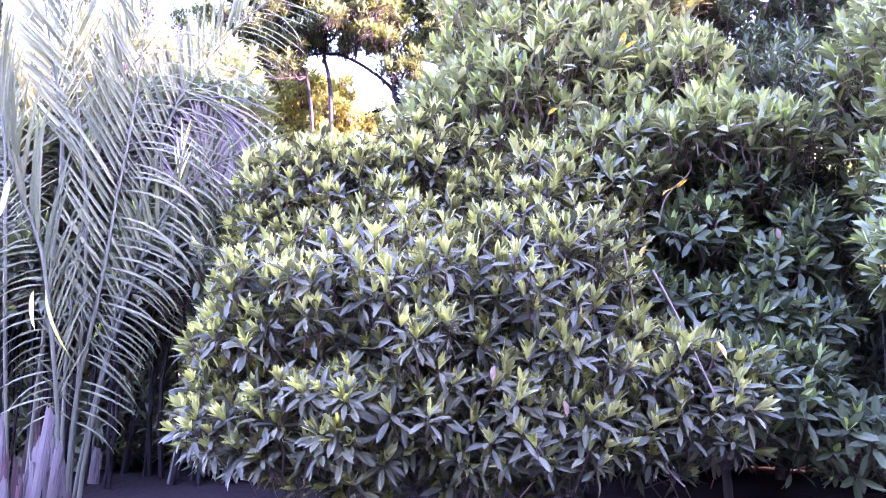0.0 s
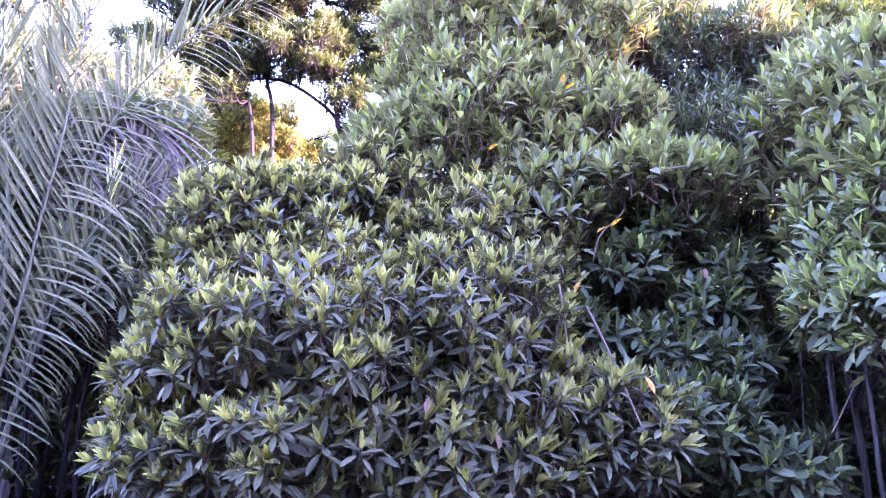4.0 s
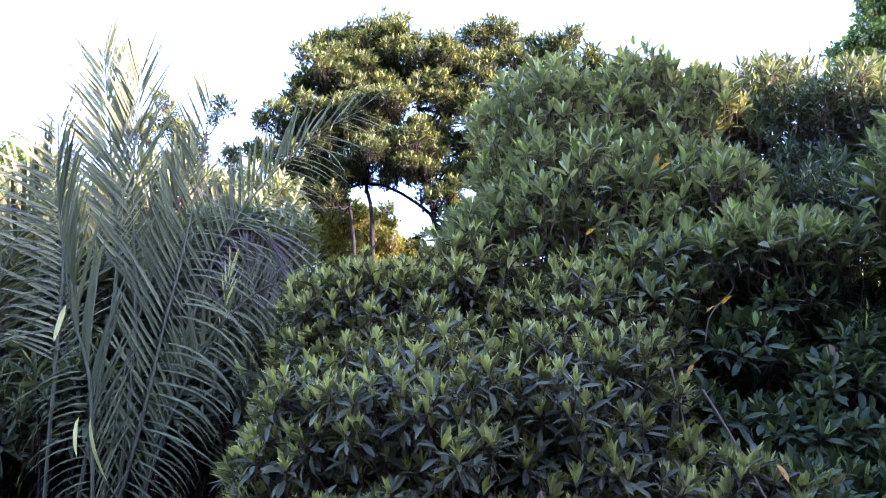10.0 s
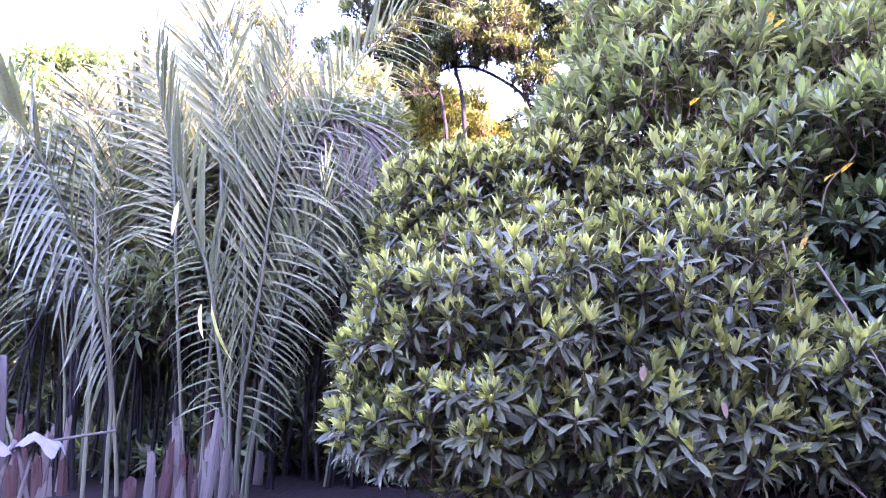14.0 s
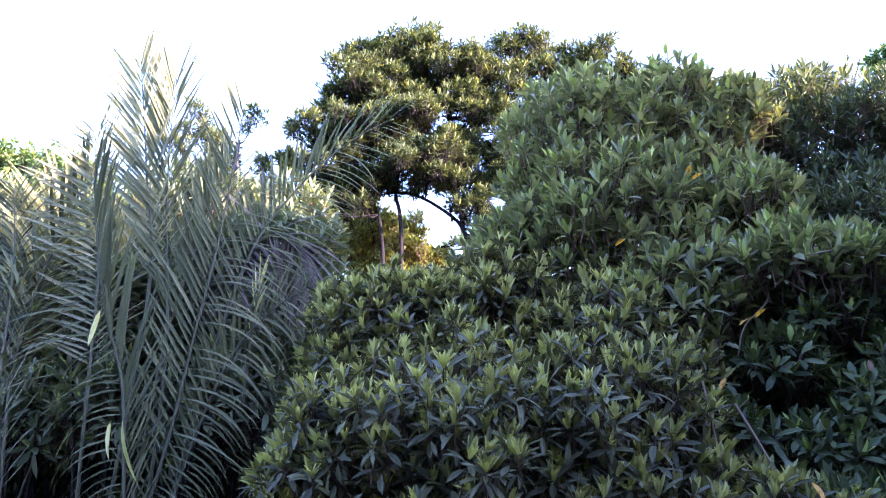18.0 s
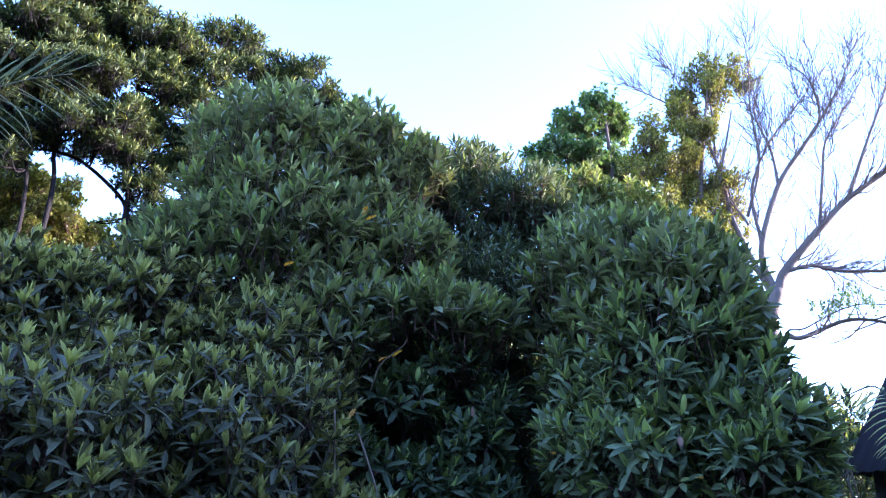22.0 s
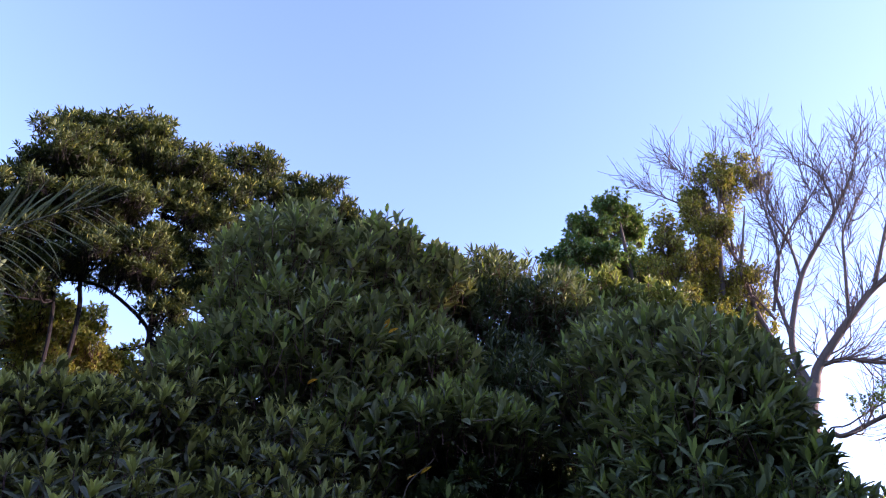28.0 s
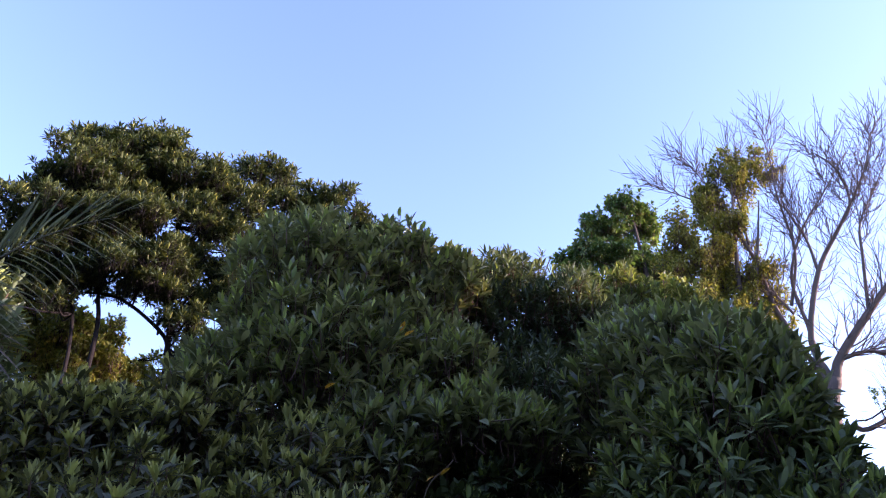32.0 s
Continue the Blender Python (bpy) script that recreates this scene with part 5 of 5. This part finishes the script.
for a, b, r in (((-0.30, -0.2, -0.1), (0.0, 0.0, 1.24), 0.022), ((0.30, 0.1, -0.1), (0.02, 0.0, 1.22), 0.02), ((0.05, -0.3, -0.1), (0.12, 0.05, 1.22), 0.016), ((-0.40, 0.2, 0.1), (-0.15, -0.1, 1.22), 0.03), ((-0.1, 0.05, 1.17), (0.55, 0.3, 1.28), 0.012)):
    v, f = tube(bend([a, (np.array(a) + np.array(b)) / 2 + np.array((0.02, 0, 0.01)), b], 3), r, r * 0.7, 6, 0.1, rng)
    attach("stick", mesh_of("stick", v, f, [M_STUMP], None, True), sheet)
post = thing("wooden_post", "leaning grey wooden post in the mud", "post", (-4.28, 4.7, -0.4))
v, f = tube(bend([(0.05, 0, -0.1), (0.03, 0, 0.9), (-0.02, -0.02, 1.88)], 4), 0.04, 0.032, 9, 0.3, rng)
attach("shaft", mesh_of("shaft", v, f, [M_ROOT], None, True), post)
dry = thing("dry_frond", "dry reddish-brown palm frond drooping over a post", "frond", (-4.3, 4.68, 1.3))
M_PALM_DRY = leaf_mat("dry_palm_leaflet", (0.12, 0.045, 0.042), (0.21, 0.10, 0.09), (0.34, 0.21, 0.18), 0.7, 0.2)
frond(dry, [(-5.15, 4.7, 1.50), (-4.80, 4.6, 1.66), (-4.50, 4.5, 1.60), (-4.32, 4.45, 1.42)], 34, 0.34, 55, DROOP, DROOP, 0.05, False, M_PALM_DRY, 0.012)

# ---- hut, small palm and bushes past the broad mangrove ----
M_ROOF = solid_mat("dark_roof_sheet", (0.03, 0.026, 0.028), (0.075, 0.065, 0.065), 0.7, 3, 40, 0.5, 0.01)
M_WALL = solid_mat("dark_boards", (0.05, 0.04, 0.032), (0.13, 0.105, 0.085), 0.8, 4, 50, 0.5, 0.01, (6, 6, 0.6))


YELLOW = [(4.93, 7.01, 5.45, 0.43, 0.34, 0.42), (5.83, 7.38, 5.66, 0.52, 0.41, 0.44), (5.98, 6.75, 5.00, 0.47, 0.37, 0.39), (6.51, 6.59, 4.79, 0.39, 0.31, 0.34), (5.96, 7.29, 5.13, 0.57, 0.46, 0.42), (5.09, 7.73, 5.33, 0.46, 0.37, 0.43),
          (5.5, 7.2, 4.4, 0.6, 0.4, 0.6), (6.2, 6.9, 4.0, 0.6, 0.4, 0.6)]
fresh = mangrove("mangrove_tree", "young mangrove with fresh yellow-green leaves catching the low sun", (5.7, 7.2, 0.1), YELLOW, K_Y, 431, 85, 0.04, inner=25, single=200, picked=0)


def hut():
    t = thing("hut", "small dark hut with a steep corrugated roof", "hut", (8.55, 4.44, 0.10), kind="")
    turn = Matrix.Rotation(radians(-6.9), 4, "Z")
    bm = bmesh.new()
    half, eave, top, over = 1.25, 2.06, 4.95, 0.28
    n = 28
    for side in range(4):
        rot = Matrix.Rotation(radians(90 * side), 4, "Z")
        low = [bm.verts.new(turn @ rot @ Vector((-half + 2 * half * i / n, -half - 0.03 + 0.02 * (i % 2), eave + 0.02 * (i % 2)))) for i in range(n + 1)]
        up = [bm.verts.new(turn @ rot @ Vector(((-half + 2 * half * i / n) * 0.12, -half * 0.12 + 0.02 * (i % 2) * 0.2, top))) for i in range(n + 1)]
        for i in range(n):
            bm.faces.new((low[i], low[i + 1], up[i + 1], up[i]))
    bmesh.ops.solidify(bm, geom=bm.faces[:], thickness=0.03)
    part("roof", bm, M_ROOF, t, "dark corrugated hip roof")
    for side in range(4):
        rot = Matrix.Rotation(radians(90 * side), 4, "Z")
        bm = bmesh.new()
        bmesh.ops.create_cube(bm, size=1, matrix=turn @ rot @ Matrix.Translation((0, -half + over, 1.05)) @ Matrix.Diagonal((2 * half - 2 * over, 0.06, 2.2, 1)))
        bmesh.ops.bevel(bm, geom=bm.edges[:], offset=0.01, segments=1, affect="EDGES")
        part("wall", bm, M_WALL, t)
        bm = bmesh.new()
        bmesh.ops.create_cone(bm, segments=10, radius1=0.06, radius2=0.055, depth=2.5, cap_ends=True, matrix=turn @ rot @ Matrix.Translation((half - over + 0.05, -half + over - 0.05, 0.95)))
        part("post", bm, M_ROOT, t)


hut()
fence = thing("leaning_poles", "two thin pale poles leaning together in front of the hut", "pole", (6.72, 5.1, 0.1))
for k, (a, c) in enumerate((((-0.06, 0.1, -0.1), (-0.04, 0.08, 2.05)), ((0.16, -0.1, -0.1), (-0.06, 0.06, 2.2)))):
    v, f = tube(bend([a, (np.array(a) + np.array(c)) / 2 + np.array((0.02, 0, 0)), c], 3), 0.014, 0.010, 6, 0.1, random.Random(k))
    attach("pole", mesh_of("pole", v, f, [M_STICK], None, True), fence)
small = thing("small_palm", "small yellow-green palm beside the hut", "palm", (6.9, 5.0, 0.17))
for k, pts in enumerate(([(6.95, 4.9, 0.1), (7.02, 4.7, 1.8), (6.96, 4.82, 2.85), (6.75, 5.1, 2.86), (6.50, 5.38, 2.58)], [(6.9, 5.05, 0.1), (6.85, 5.15, 1.2), (6.7, 5.35, 2.3), (6.35, 5.6, 2.3)])):
    frond(small, pts, 40, 0.42, 700 + k, HANG, HANG, 0.52, False, M_PALM_Y if k < 1 else M_PALM, 0.014)
LOWB = [(8.99, 7.08, 2.88, 0.34, 0.27, 0.27), (9.06, 7.47, 3.17, 0.30, 0.24, 0.28), (9.22, 6.95, 2.66, 0.34, 0.27, 0.26), (9.4, 7.5, 2.75, 0.8, 0.5, 0.45), (10.1, 7.0, 2.6, 0.8, 0.5, 0.45), (8.6, 8.2, 3.0, 0.8, 0.5, 0.45), (8.2, 8.4, 1.6, 1.2, 0.8, 0.9), (9.6, 7.6, 1.5, 1.2, 0.8, 0.9), (7.6, 9.0, 2.4, 1.0, 0.8, 0.7), (10.9, 8.0, 2.3, 1.0, 0.8, 0.7)]
low = thing("broadleaf_shrub", "low sunlit yellow-green shrubs behind the hut", "shrub", (8.6, 8.2, 0.15))
limbs(low, (8.6, 8.2, 0.15), LOWB, M_BARK, 0.03, random.Random(9), twigs=3)
foliage(low, K_Y, crown_points(LOWB, 26, 910, (0.7, 1.05), scale=(0.9, 1.3)), 911, 60)
UNDER = [(10.7, 8.2, 5.35, 0.45, 0.35, 0.22), (11.0, 7.85, 5.5, 0.40, 0.35, 0.16), (11.35, 7.5, 5.3, 0.35, 0.3, 0.14)]
climber = thing("climbing_plant", "sparse small-leaved climber on the bare branches", "plant", (10.6, 8.6, 0.15))
v, f = tube(bend([(10.55, 9.2, -0.1), (10.50, 9.2, 3.0), (10.55, 9.1, 4.9), (10.75, 8.75, 5.1), (11.0, 8.0, 5.35), (11.35, 7.5, 5.3)], 5), 0.025, 0.008, 6)
attach("stem", mesh_of("stem", (np.array(v) - np.array(climber.location)).tolist(), f, [M_BARK], None, True), climber)
foliage(climber, K_F, crown_points(UNDER, 40, 920, (0.3, 1.2), scale=(0.35, 0.55), ragged=0.4), 921, 60)


# ---- unseen wood added past the hut to keep low sun off the front mangroves ----
def unseen_shade_wood():
    rng = random.Random(79)
    lobes = []
    for y in np.arange(-9.2, 4.9, 1.4):
        for z in (1.0, 2.6, 4.2, 5.8, 7.3)[:5 if y < 2.4 else 4]:
            lobes.append((11.3 + rng.uniform(-.6, .8), y + rng.uniform(-.4, .4), z + rng.uniform(-.3, .3), 1.2, 1.2, 1.1))
    t = thing("unseen_shade_wood", "unseen green wood added past the hut to block the low sun", "woods", (10.5, -1, 0.0), kind="stuff")
    joined_foliage("foliage", K_B, crown_points(lobes, 22, 25, (0.5, 1.05), back=0.8, scale=(1.8, 2.6)), t, 26)
    joined_foliage("inner_foliage", K_B, crown_points(lobes, 8, 27, (0.1, 0.7), inner=True, scale=(2.6, 3.4)), t, 28)


unseen_shade_wood()
